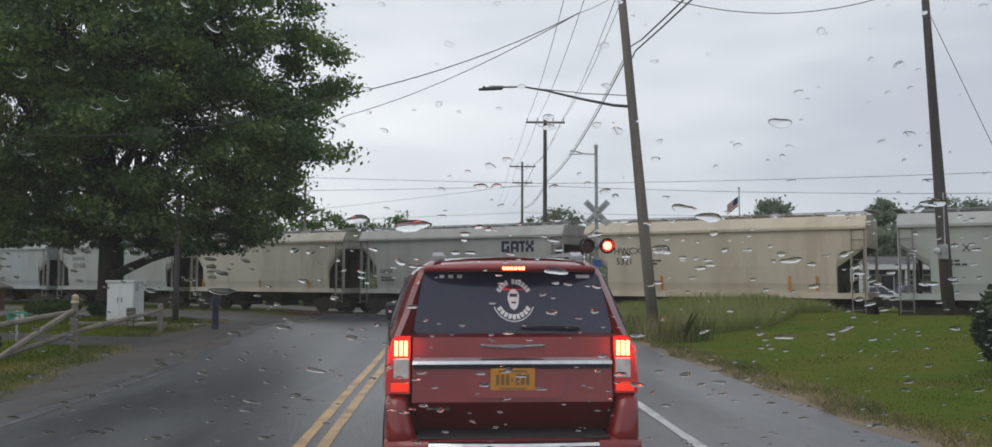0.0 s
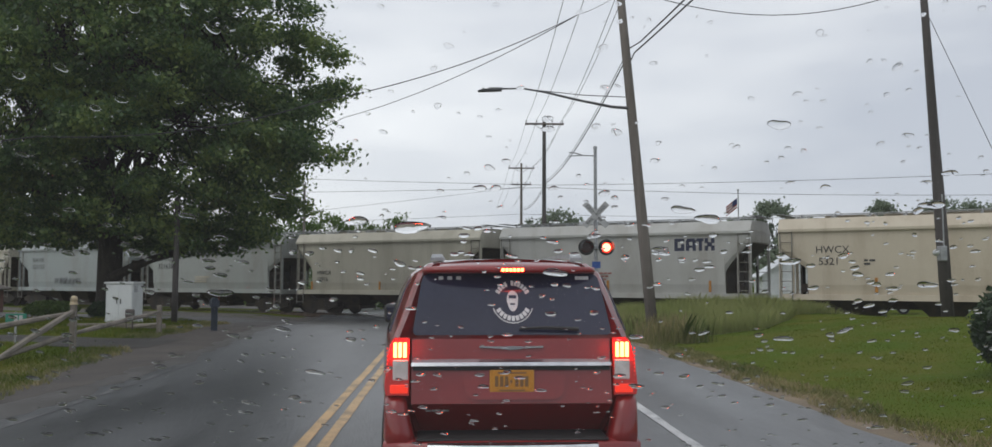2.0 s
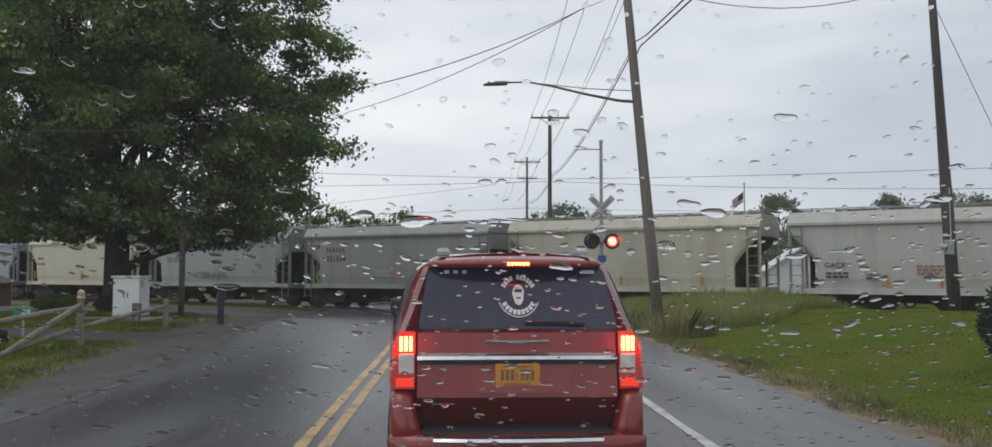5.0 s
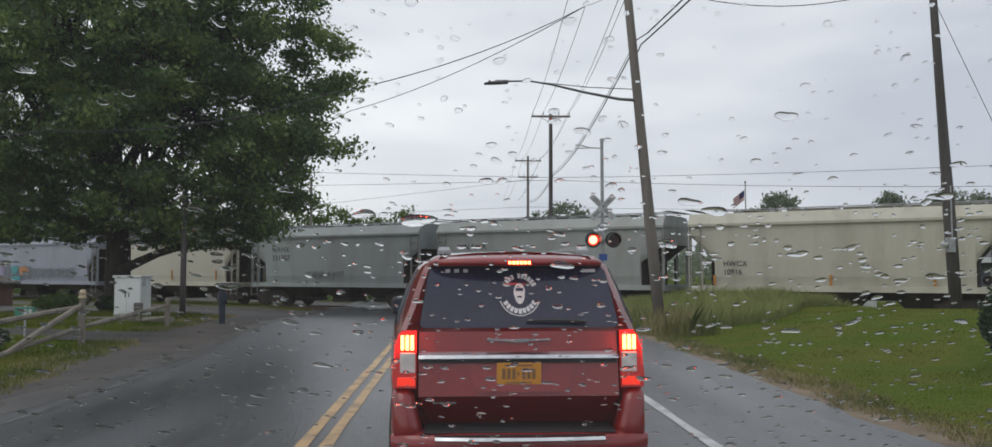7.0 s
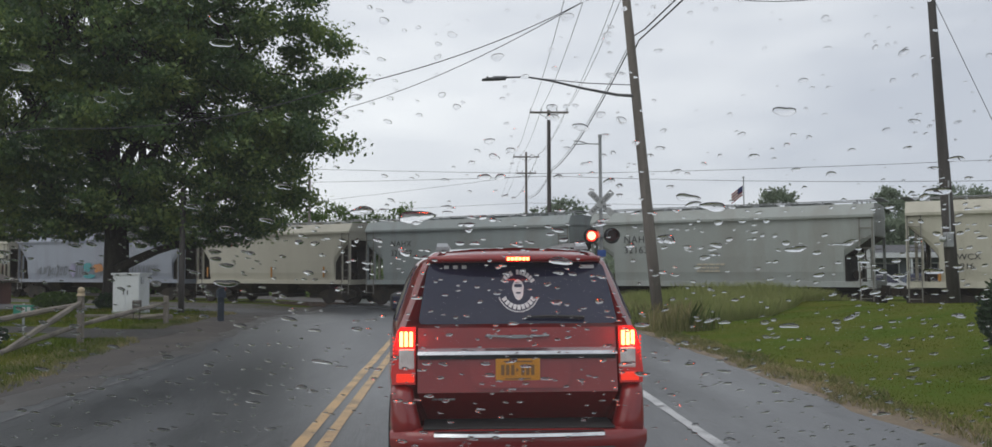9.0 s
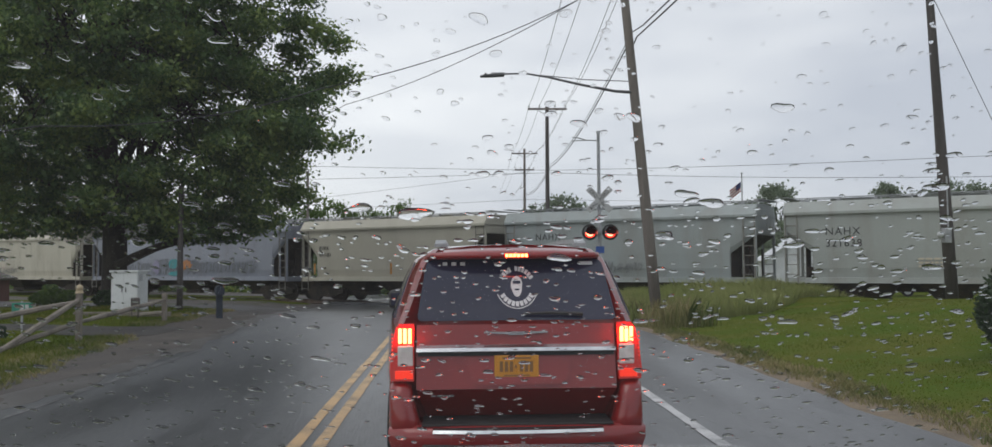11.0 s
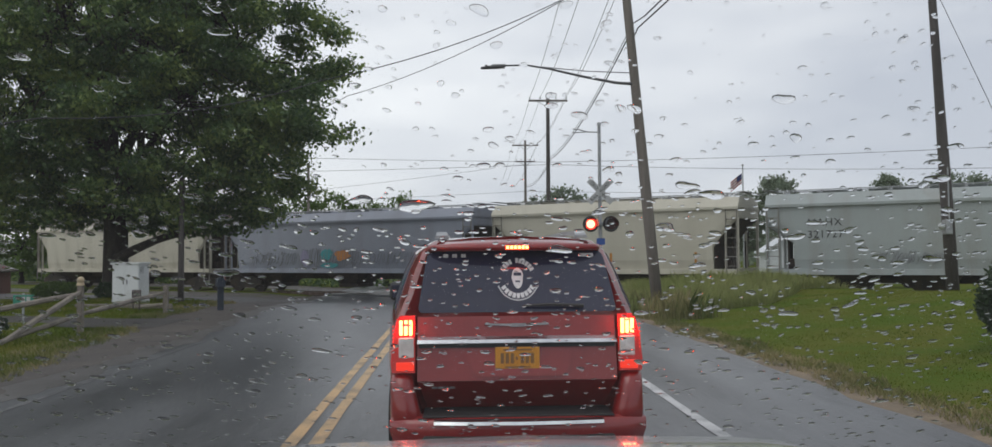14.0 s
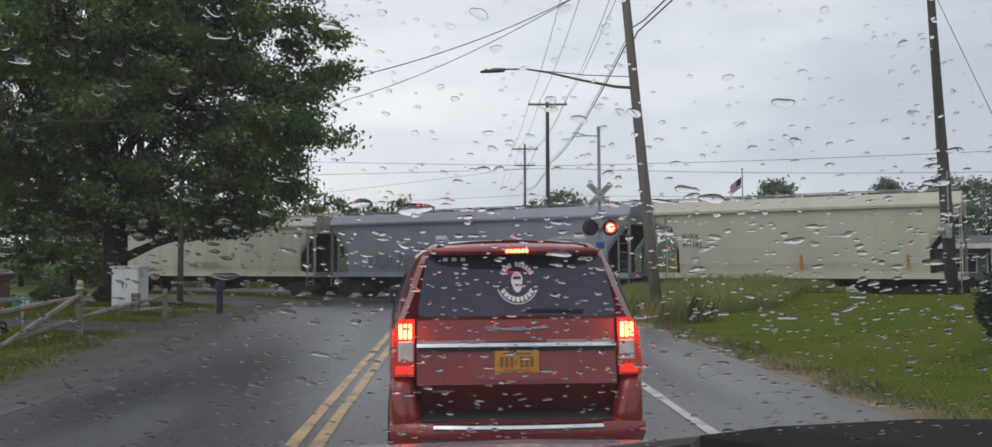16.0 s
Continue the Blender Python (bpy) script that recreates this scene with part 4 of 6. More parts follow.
for y, z in ((1.26, 1.235), (1.5, 1.232), (1.8, 1.215), (2.1, 1.175), (2.32, 1.115), (2.44, 1.05), (2.48, 0.9)):
    rows.append([(0.15 + x, y - 0.10 * (x / 0.85) ** 2, z - 0.05 * (x / 0.85) ** 2 - (0.02 if abs(x) > 0.8 else 0) + 0.012 * (0.4 < abs(x) < 0.65)) for x in (-0.88, -0.82, -0.6, -0.5, -0.25, 0, 0.25, 0.5, 0.6, 0.82, 0.88)])
loft(bm, rows, close=False)
part("bonnet", bm, M_SILVER, own, "silver bonnet", True)
bm = bmesh.new()
box(bm, -0.7, 1.0, 1.20, 1.28, 1.16, 1.215, 0.01)
part("cowl", bm, M_TRIM, own)
bm = bmesh.new()
tube(bm, [(-0.03, 0, 0.004), (0.05, 0, 0.03), (0.25, 0, 0.035), (0.45, 0.0, 0.028)], [0.016, 0.013, 0.011, 0.009], 8)
m = Matrix.Translation((0.45, 0, 0)) @ pose(0, 0, 0, 0, 0, 20)
loft(bm, [[m @ Vector(p) for p in ((x, -0.005, 0.002), (x, 0.005, 0.002), (x, 0.013, h), (x, -0.013, h))] for x, h in ((-0.30, 0.012), (-0.22, 0.022), (-0.05, 0.032), (0.05, 0.032), (0.2, 0.024), (0.34, 0.012))])
wiper = part("wiper", bm, M_TRIM, own, "black windscreen wiper")
MOVERS = []
tilt = math.degrees(math.atan(RAKE))
pivot = on_screen(0.12, 1.06)
seat = lambda a: Matrix.Translation(pivot) @ pose(0, 0, 0, -tilt) @ pose(0, 0, 0, 0, 0, a)
MOVERS.append((wiper, [(0.0, seat(8)), (15.88, seat(8)), (15.93, seat(4)), (16.0, seat(-15.5))]))


def rest_of_car():
    """Sides, pillars, roof, dashboard and wheels of the camera's own car, so that it stands on the road."""
    c = 0.15
    for s in (-1, 1):
        x0, x1 = sorted((c + s * 0.80, c + s * 0.93))
        bm = bmesh.new()
        loft(bm, [[(x0, y, a), (x1, y, a), (x1, y, b), (x0, y, b)] for y, a, b in ((-2.2, 0.45, 1.05), (-1.9, 0.32, 1.18), (0.6, 0.30, 1.18), (1.3, 0.32, 1.15), (2.1, 0.36, 1.05), (2.38, 0.42, 0.9))])
        part("side_panel", bm, M_SILVER, own)
        bm = bmesh.new()
        tube(bm, [(c + s * 0.86, 1.3, 1.16), (c + s * 0.76, 0.06, 1.90), (c + s * 0.74, -1.4, 1.92), (c + s * 0.84, -2.0, 1.15)], 0.045, 6)
        part("pillar", bm, M_SILVER, own)
        for y in (-1.4, 1.55):
            bm = bmesh.new()
            rod(bm, (c + s * 0.72, y, 0.345), (c + s * 0.945, y, 0.345), 0.335, n=24)
            w = part("wheel", bm, M_RUBBER, own)
            bm = bmesh.new()
            rod(bm, (c + s * 0.93, y, 0.345), (c + s * 0.955, y, 0.345), 0.21, n=18)
            part("rim", bm, M_STEEL, w)
    bm = bmesh.new()
    loft(bm, [[(c - w, y, z - 0.03), (c + w, y, z - 0.03), (c + w, y, z), (c + w * 0.5, y, z + 0.03), (c - w * 0.5, y, z + 0.03), (c - w, y, z)] for w, y, z in ((0.74, 0.03, 1.90), (0.76, -0.5, 1.95), (0.75, -1.5, 1.94))])
    part("roof", bm, M_SILVER, own)
    # Unseen dark headliner, back wall and seats, added to darken the raindrops' rims.
    bm = bmesh.new()
    box(bm, c - 0.72, c + 0.72, -1.48, 0.0, 1.875, 1.895)
    part("headliner", bm, M_TRIM, own)
    bm = bmesh.new()
    box(bm, c - 0.72, c + 0.72, -1.55, -1.46, 0.5, 1.90, 0.02)
    part("cabin_back_blocker", bm, M_TRIM, own)
    for s in (-1, 1):
        bm = bmesh.new()
        box(bm, c + s * 0.36 - 0.25, c + s * 0.36 + 0.25, -0.75, -0.6, 0.6, 1.55, 0.05)
        box(bm, c + s * 0.36 - 0.25, c + s * 0.36 + 0.25, -0.7, -0.15, 0.55, 0.75, 0.05)
        part("seat", bm, M_TRIM, own)
    bm = bmesh.new()
    box(bm, c - 0.78, c + 0.78, -2.1, 2.3, 0.34, 0.42)
    part("floor_pan", bm, M_TRIM, own)
    bm = bmesh.new()
    box(bm, c - 0.78, c + 0.78, 0.62, 1.2, 0.75, 1.10, 0.05)
    part("dashboard", bm, M_TRIM, own)
    bm = bmesh.new()
    box(bm, c - 0.8, c + 0.8, 2.36, 2.5, 0.4, 0.92, 0.04)
    part("front_bumper", bm, M_SILVER, own)
    bm = bmesh.new()
    box(bm, c - 0.8, c + 0.8, -2.25, -2.15, 0.4, 1.15, 0.03)
    part("tailgate", bm, M_SILVER, own)


rest_of_car()

# ---- poles, wires, street lamp ----
def utility_pole(base, top, r0, r1, label, arms=(), turn=0.0, wood=None):
    """A leaning wooden pole; arms are (height, half length) of its crossarms."""
    base, top = Vector(base), Vector(top)
    e = thing("utility_pole", Matrix.Translation(base), label, "utility pole", "utility poles")
    v = top - base
    bm = bmesh.new()
    tube(bm, [v * t for t in (-0.02, 0.25, 0.5, 0.75, 1.0)], [r0, r0 * 0.92 + r1 * 0.08, (r0 + r1) / 2, r0 * 0.25 + r1 * 0.75, r1], 16)
    part("shaft", bm, wood or M_WOOD_POLE, e, smooth=True)
    for z, half in arms:
        c = v * (z / v.z)
        m = Matrix.Translation(c) @ pose(0, -0.16, 0, 0, 0, turn)
        bm = bmesh.new()
        box(bm, -half, half, -0.05, 0.05, -0.06, 0.06, 0.01, m)
        arm = part("crossarm", bm, M_WOOD_POLE, e)
        bm = bmesh.new()
        for s in (-1, 1):
            a, b = m @ Vector((s * half * 0.55, 0, -0.04)), m @ Vector((0, 0.02, -0.42))
            rod(bm, a, b, 0.02, n=6)
        part("arm_brace", bm, M_STEEL, e)
        for x in (-half + 0.08, -half * 0.4, half * 0.4, half - 0.08):
            bm = bmesh.new()
            p = m @ Vector((x, 0, 0.05))
            rod(bm, p, p + Vector((0, 0, 0.10)), 0.02, n=6)
            rod(bm, p + Vector((0, 0, 0.08)), p + Vector((0, 0, 0.20)), 0.055, 0.035, n=8)
            part("insulator", bm, M_STEEL, arm)
    return e


utility_pole((5.40, 23.57, ground_z(5.40, 23.57)), (4.39, 23.27, 10.8), 0.155, 0.105, "tall leaning grey-brown wooden utility pole with a street lamp", ((10.2, 1.2),))
utility_pole((13.39, 23.37, ground_z(13.39, 23.37)), (12.92, 23.40, 11.0), 0.165, 0.085, "dark weathered wooden utility pole on the lawn", wood=M_DARK_POLE)
utility_pole((5.73, 54.8, -0.42), (5.78, 54.8, 11.5), 0.15, 0.11, "wooden utility pole with a crossarm beyond the tracks", ((11.6, 1.22),), wood=M_DARK_POLE)
utility_pole((6.35, 80.8, -0.42), (6.40, 80.8, 12.1), 0.15, 0.10, "distant wooden utility pole with two crossarms", ((12.05, 1.2), (10.55, 0.9)))
utility_pole((-9.63, 31.5, ground_z(-9.63, 31.5)), (-9.6, 31.5, 4.4), 0.105, 0.09, "thin dark wooden pole beside the maple", wood=M_DARK_POLE)
utility_pole((-13.2, 80, -0.42), (-13.2, 80, 10.0), 0.15, 0.11, "distant bare wooden pole behind the train")
utility_pole((5.6, -14, 0.0), (5.5, -14, 10.6), 0.17, 0.12, "wooden utility pole behind the camera car", ((10.0, 1.2),))


def wire(points, sag, r, name="overhead_wire", label="thin dark overhead wire", n=14):
    """One hanging wire from point to point."""
    pts = []
    for a, b in zip(points, points[1:]):
        a, b = Vector(a), Vector(b)
        for i in range(n + (b is points[-1])):
            t = i / n
            p = a.lerp(b, t)
            p.z -= sag * 4 * t * (1 - t)
            pts.append(p)
    pts.append(Vector(points[-1]))
    bm = bmesh.new()
    tube(bm, pts, r, 5)
    tagged(part(name, bm, M_WIRE), label, "overhead wire", "overhead wires")


for near, far in ((-1.12, -1.12), (-0.48, -0.48), (0.41, 1.08), (0.65, 1.16)):
    wire([(5.5 + near, -14.2, 10.25), (4.44 + near, 23.1, 10.4), (5.78 + far, 54.64, 11.45), (6.40 + far, 80.6, 11.85), (7.4 + far, 125, 11.5)], 0.45, 0.011)
for x, z, x2, dz in ((4.90, 7.64, 4.76, -0.20), (5.07, 7.95, 4.75, -0.35)):
    wire([(5.9, -14, z + 0.2), (x, 23.3, z)], 0.5, 0.02, label="thick black communication cable")
    wire([(x2, 23.45, 7.95 + dz), (5.95, 54.7, 7.9 + dz), (6.5, 80.7, 8.2 + dz)], 0.5, 0.02 if dz < -0.3 else 0.012, label="thick black communication cable")
SPLICE = (3.38, 23.3, 8.66)
wire([SPLICE, (-3.01, 20.0, 5.57), (-7.59, 16.5, 4.18), (-15.0, 11.0, 2.9)], 0.26, 0.012)
wire([SPLICE, (-4.02, 33.0, 7.56), (-11.0, 40.0, 6.6)], 0.28, 0.012)
wire([(4.44, 23.3, 9.2), SPLICE], 0.05, 0.007)
wire([(4.50, 23.35, 9.53), (13.0, 23.40, 9.69)], 0.86, 0.012)
wire([(-70, 84, 13.6), (5.9, 54.7, 7.35), (60, 40, 8.6)], 0.5, 0.013)
wire([(-70, 88, 11.2), (5.9, 54.7, 7.2), (60, 42, 7.0)], 0.8, 0.013)
wire([(-60, 92, 4.6), (6.3, 80.7, 9.9)], 0.6, 0.013)
wire([(-60, 96, 6.8), (6.3, 80.7, 7.4), (70, 70, 7.0)], 0.4, 0.013)
wire([(13.0, 23.4, 9.05), (16.2, 22.4, 0.55)], 0.0, 0.009, "guy_wire", "thin steel guy wire to the ground")
bm = bmesh.new()
tube(bm, [(4.82, 23.35, 6.14), (4.3, 23.38, 6.18), (3.4, 23.42, 6.36), (2.5, 23.48, 6.58), (1.9, 23.5, 6.68), (1.30, 23.53, 6.67)], [0.045, 0.040, 0.034, 0.028, 0.024, 0.024], 8)
lamp = thing("street_lamp", Matrix(), "grey flat-headed street lamp on a long curved arm", "street lamp")
part("arm", bm, M_DARK_STEEL, lamp)
bm = bmesh.new()
tube(bm, [(4.74, 23.35, 6.44), (3.5, 23.42, 6.50), (2.3, 23.49, 6.63)], 0.012, 6)
part("tie_rod", bm, M_DARK_STEEL, lamp)
bm = bmesh.new()
loft(bm, [[(x, 23.53 - w, 6.60 + up), (x, 23.53 + w, 6.60 + up), (x, 23.53 + w, 6.60 + up + t), (x, 23.53 - w, 6.60 + up + t)] for x, w, up, t in ((1.34, 0.12, 0.02, 0.045), (1.1, 0.15, 0.01, 0.045), (0.85, 0.15, 0.0, 0.035), (0.69, 0.10, -0.01, 0.02))])
head = part("lamp_head", bm, M_DARK_STEEL, lamp)
bm = bmesh.new()
box(bm, 0.98, 1.36, 23.45, 23.61, 6.645, 6.70, 0.012)
part("driver_case", bm, M_STEEL, head, "pale grey driver case")
bm = bmesh.new()
rod(bm, (0.84, 23.53, 6.63), (0.84, 23.53, 6.69), 0.03, n=8)
part("photocell", bm, M_BLACK, head)
bracket = thing("cable_standoff", Matrix(), "short dark steel cable brackets on the utility pole", "cable bracket")
for p, q in (((4.80, 23.45, 7.80), (5.07, 23.3, 7.95)), ((4.84, 23.45, 7.48), (4.90, 23.3, 7.64))):
    bm = bmesh.new()
    rod(bm, p, q, 0.018, n=6)
    part("standoff_rod", bm, M_DARK_STEEL, bracket)
meter = thing("pole_box", pose(13.24, 23.2, 2.25), "small grey box with a white globe fixed to the pole", "electric box")
bm = bmesh.new()
box(bm, -0.14, 0.05, -0.08, 0.12, -0.2, 0.2, 0.02)
part("case", bm, M_STEEL, meter)
bm = bmesh.new()
bmesh.ops.create_uvsphere(bm, u_segments=14, v_segments=10, radius=0.09, matrix=Matrix.Translation((-0.22, 0, 0.02)))
part("globe", bm, M_SIGN, meter, "white glass globe", True)
bm = bmesh.new()
rod(bm, (0.0, 0, 0.2), (0.0, 0.02, 1.6), 0.02, n=6)
part("conduit", bm, M_STEEL, meter)

# ---- roadside on the maple's side ----
M_GREY_WOOD = mat("weathered_fence_wood", (0.24, 0.21, 0.175), 0.85, second=(0.13, 0.115, 0.095), scale=3, bump=0.5, bump_scale=20, stretch=(1, 1, 0.3))
M_CABINET = mat("pale_grey_enamel", (0.62, 0.64, 0.65), 0.45, second=(0.5, 0.51, 0.51), scale=1.5, spread=(0.45, 0.8))
M_GREEN_SIGN = mat("green_sign_sheet", (0.02, 0.20, 0.13), 0.4)
M_NAVY = mat("dark_blue_plastic", (0.010, 0.018, 0.028), 0.7, second=(0.02, 0.03, 0.05), scale=5)


def g(x, y, dz=0.0):
    return Vector((x, y, ground_z(x, y) + dz))


fence = thing("rail_fence", Matrix.Translation(g(-7.97, 19.22)), "broken weathered split-rail fence with a finial post", "fence")
origin = g(-7.97, 19.22)


def fence_post(p, h, r, finial):
    bm = bmesh.new()
    q = p - origin
    loft(bm, [[(q.x + r * w * sx, q.y + r * w * sy, q.z + z) for sx, sy in ((-1, -1), (1, -1), (1, 1), (-1, 1))] for w, z in ((1, -0.05), (1.05, h * 0.5), (1, h), (0.6, h + 0.03))])
    post = part("post", bm, M_GREY_WOOD, fence)
    if finial:
        bm = bmesh.new()
        rod(bm, (q.x, q.y, q.z + h), (q.x, q.y, q.z + h + 0.06), r * 1.7, r * 1.3, 10)
        bmesh.ops.create_uvsphere(bm, u_segments=12, v_segments=8, radius=r * 1.5, matrix=Matrix.Translation((q.x, q.y, q.z + h + 0.11)))
        part("finial", bm, mat("pale_finial_wood", (0.42, 0.34, 0.22), 0.7), post, "turned pale wooden finial")


def fence_rail(a, b, r=0.055):
    bm = bmesh.new()
    a, b = a - origin, b - origin
    pts = [a.lerp(b, t / 5) + Vector((0, 0, 0.012 * math.sin(3 * t))) for t in range(6)]
    tube(bm, pts, [r * 0.7, r, r * 1.05, r, r * 0.95, r * 0.6], 6)
    part("rail", bm, M_GREY_WOOD, fence)


fence_post(g(-7.97, 19.22), 1.03, 0.052, True)
fence_post(g(-8.19, 25.43), 0.80, 0.058, False)
fence_post(g(-9.9, 15.2), 0.95, 0.07, False)
up = Vector((0, 0, 1))
fence_rail(g(-7.97, 19.22) + up * 0.86, g(-9.75, 15.3) + up * 0.30)
fence_rail(g(-7.97, 19.22) + up * 0.90, g(-8.25, 16.4) + up * 0.05, 0.06)
fence_rail(g(-7.97, 19.22) + up * 0.42, g(-8.3, 16.1) + up * 0.06, 0.05)
fence_rail(g(-7.97, 19.22) + up * 0.42, g(-8.19, 25.43) + up * 0.64)
fence_rail(g(-8.19, 25.43) + up * 0.30, g(-9.6, 26.9) + up * 0.06, 0.05)
bm = bmesh.new()
for i in range(3):
    box(bm, -1.5 + i, -0.52 + i, -0.07, 0.07, 0, 0.14, 0.02)
timber = tagged(part("landscape_timber", bm, M_GREY_WOOD), "pale weathered timber edging on the grass", "timber edging")
timber.matrix_world = Matrix.Translation(g(-10.0, 27.2, -0.02)) @ pose(0, 0, 0, 0, 0, -6)

box_m = Matrix.Translation(g(-10.95, 30.4)) @ pose(0, 0, 0, 0, 0, -12) @ Matrix.Diagonal((0.86, 0.9, 1, 1))
cab = thing("relay_cabinet", box_m, "pale grey metal trackside relay cabinet", "equipment cabinet")
for name, b in (("plinth", (-0.58, 0.58, -0.36, 0.36, -0.05, 0.10)), ("body", (-0.56, 0.56, -0.35, 0.35, 0.10, 1.28)), ("lid", (-0.62, 0.62, -0.40, 0.40, 1.28, 1.35))):
    bm = bmesh.new()
    box(bm, *b, 0.015)
    part(name, bm, M_CABINET, cab)
for s in (-1, 1):
    bm = bmesh.new()
    box(bm, min(s * 0.02, s * 0.53), max(s * 0.02, s * 0.53), -0.365, -0.35, 0.15, 1.23, 0.006)
    door = part("door", bm, M_CABINET, cab)
    bm = bmesh.new()
    box(bm, s * 0.08 - 0.015, s * 0.08 + 0.015, -0.39, -0.365, 0.62, 0.78, 0.005)
    part("handle", bm, M_BLACK, door)
bm = bmesh.new()
rod(bm, (0.60, -0.2, 1.0), (0.60, -0.2, 1.22), 0.06, n=8)
part("conduit_head", bm, M_STEEL, cab)
gauge = thing("gas_meter", Matrix.Translation(g(-9.35, 26.4)) @ Matrix.Diagonal((0.6, 0.6, 0.75, 1)), "small brown utility meter on a pipe stand", "meter")
bm = bmesh.new()
rod(bm, (-0.15, 0, 0), (-0.15, 0, 0.75), 0.03, n=8)
rod(bm, (0.15, 0, 0), (0.15, 0, 0.55), 0.03, n=8)
part("pipe", bm, M_UNDER, gauge)
bm = bmesh.new()
box(bm, -0.2, 0.22, -0.1, 0.1, 0.5, 0.82, 0.05)
part("meter_body", bm, mat("grey_brown_enamel", (0.08, 0.065, 0.06), 0.5), gauge)

mail = thing("mailbox", Matrix.Translation(g(-7.1, 27.08)) @ pose(0, 0, 0, 0, 0, 20), "dark blue plastic mailbox on a post", "mailbox")
bm = bmesh.new()
box(bm, -0.09, 0.09, -0.09, 0.09, -0.05, 0.72, 0.015)
part("post", bm, M_NAVY, mail)
bm = bmesh.new()
loft(bm, [[(0.12 * math.cos(t), y, 0.86 + 0.14 * math.sin(t)) for t in (math.pi * i / 8 for i in range(9))] + [(-0.12, y, 0.72), (0.12, y, 0.72)] for y in (-0.28, 0.28)])
part("box", bm, M_NAVY, mail)
bm = bmesh.new()
box(bm, 0.12, 0.13, -0.05, 0.0, 0.86, 1.02)
part("flag", bm, mat("red_flag_plastic", (0.3, 0.02, 0.02), 0.5), mail)

sign = thing("house_sign", Matrix.Translation(g(-9.78, 20.5)), "small green sign with white bars on a post", "sign")
bm = bmesh.new()
rod(bm, (0, 0.03, -0.05), (0, 0.03, 0.72), 0.025, n=8)
part("post", bm, M_STEEL, sign)
bm = bmesh.new()
box(bm, -0.21, 0.25, -0.012, 0.0, 0.46, 0.68, 0.005)
part("panel", bm, M_GREEN_SIGN, sign)
bm = bmesh.new()
box(bm, -0.02, 0.06, -0.018, -0.01, 0.51, 0.64)
box(bm, 0.09, 0.17, -0.018, -0.01, 0.51, 0.64)
part("number_bar", bm, M_SIGN, sign)

M_BARN = mat("faded_red_boards", (0.13, 0.045, 0.035), 0.8, second=(0.08, 0.032, 0.028), scale=2, stretch=(1, 1, 0.2), bump=0.3)
shed = thing("shed", Matrix.Translation(g(-22.6, 40.5)) @ pose(0, 0, 0, 0, 0, 15), "low faded red wooden shed with a dark sloping roof", "shed")
bm = bmesh.new()
loft(bm, [[(-2.2, y, -0.1), (2.2, y, -0.1), (2.2, y, 1.0), (-2.2, y, 2.6)] for y in (-1.6, 1.6)])
part("wall", bm, M_BARN, shed)
bm = bmesh.new()
loft(bm, [[(-2.5, y, 2.74), (2.5, y, 0.92), (2.5, y, 1.0), (-2.5, y, 2.83)] for y in (-1.8, 1.8)])
part("roof", bm, M_TIE, shed)
bm = bmesh.new()
box(bm, -0.6, 0.5, -1.64, -1.60, 0.0, 1.45, 0.01)
part("door", bm, M_TIE, shed)

# ---- shoulders, driveway, litter ----
def patch(name, outline, lift, material, label):
    """A flat irregular area laid on the ground, from rows of (y, x0, x1)."""
    bm = bmesh.new()
    rows = []
    for y, x0, x1 in outline:
        n = 12
        rows.append([bm.verts.new((x0 + (x1 - x0) * i / n, y, ground_z(x0 + (x1 - x0) * i / n, y) + lift)) for i in range(n + 1)])
    for a, b in zip(rows, rows[1:]):
        for i in range(len(a) - 1):
            bm.faces.new((a[i], a[i + 1], b[i + 1], b[i]))
    tagged(part(name, bm, material, smooth=True), label, "ground", kind="structure")


def ragged(y, amount, seed):
    return amount * noise.noise((y * 0.55, seed, 0)) + amount * 0.5 * noise.noise((y * 2.3, seed, 5))


def left_edge(y):
    """Where the grass ends and the dirt shoulder begins."""
    return -6.1 - 0.8 * smooth_step(11, 18, y) - 1.0 * smooth_step(17, 24, y) - 0.4 * smooth_step(24, 34, y) + ragged(y, 0.35, 2)


patch("shoulder_left", [(y, left_edge(y) - 0.4, -5.45 - 0.7 * smooth_step(16, 30, y) + ragged(y, 0.25, 11) + 0.3 * noise.noise((y * 6.1, 3, 8))) for y in [-20 + 0.25 * i for i in range(230)]], 0.016, M_PATCH, "damp brown gravel shoulder")
patch("shoulder_mix", [(y, -6.4 - 0.5 * smooth_step(16, 30, y), -4.95 - 0.75 * smooth_step(14, 30, y) + ragged(y, 0.30, 17) + 0.15 * noise.noise((y * 5.3, 6, 8))) for y in [-20 + 0.25 * i for i in range(230)]], 0.0145, M_SILT, "silt-covered edge of the wet asphalt")
patch("verge", [(y, -9.0, left_edge(y)) for y in [-20 + 0.25 * i for i in range(162)]], 0.021, M_GRASS_GROUND, "damp green grass verge beside the shoulder")
patch("shoulder_right", [(y, 4.0, 4.82 + ragged(y, 0.22, 7)) for y in [-20 + 0.5 * i for i in range(104)]], 0.008, M_TAN_DIRT, "narrow brown dirt edge of the road")
patch("driveway", [(y, -30.0, -6.9) for y in [20.6 + 0.4 * i for i in range(8)]], 0.023, M_DRIVE, "dark asphalt driveway joining the road")
patch("lot", [(y, -26.0, -6.5) for y in [33.5 + 0.5 * i for i in range(16)]], 0.014, M_DRIVE, "dark asphalt lot beside the tracks")


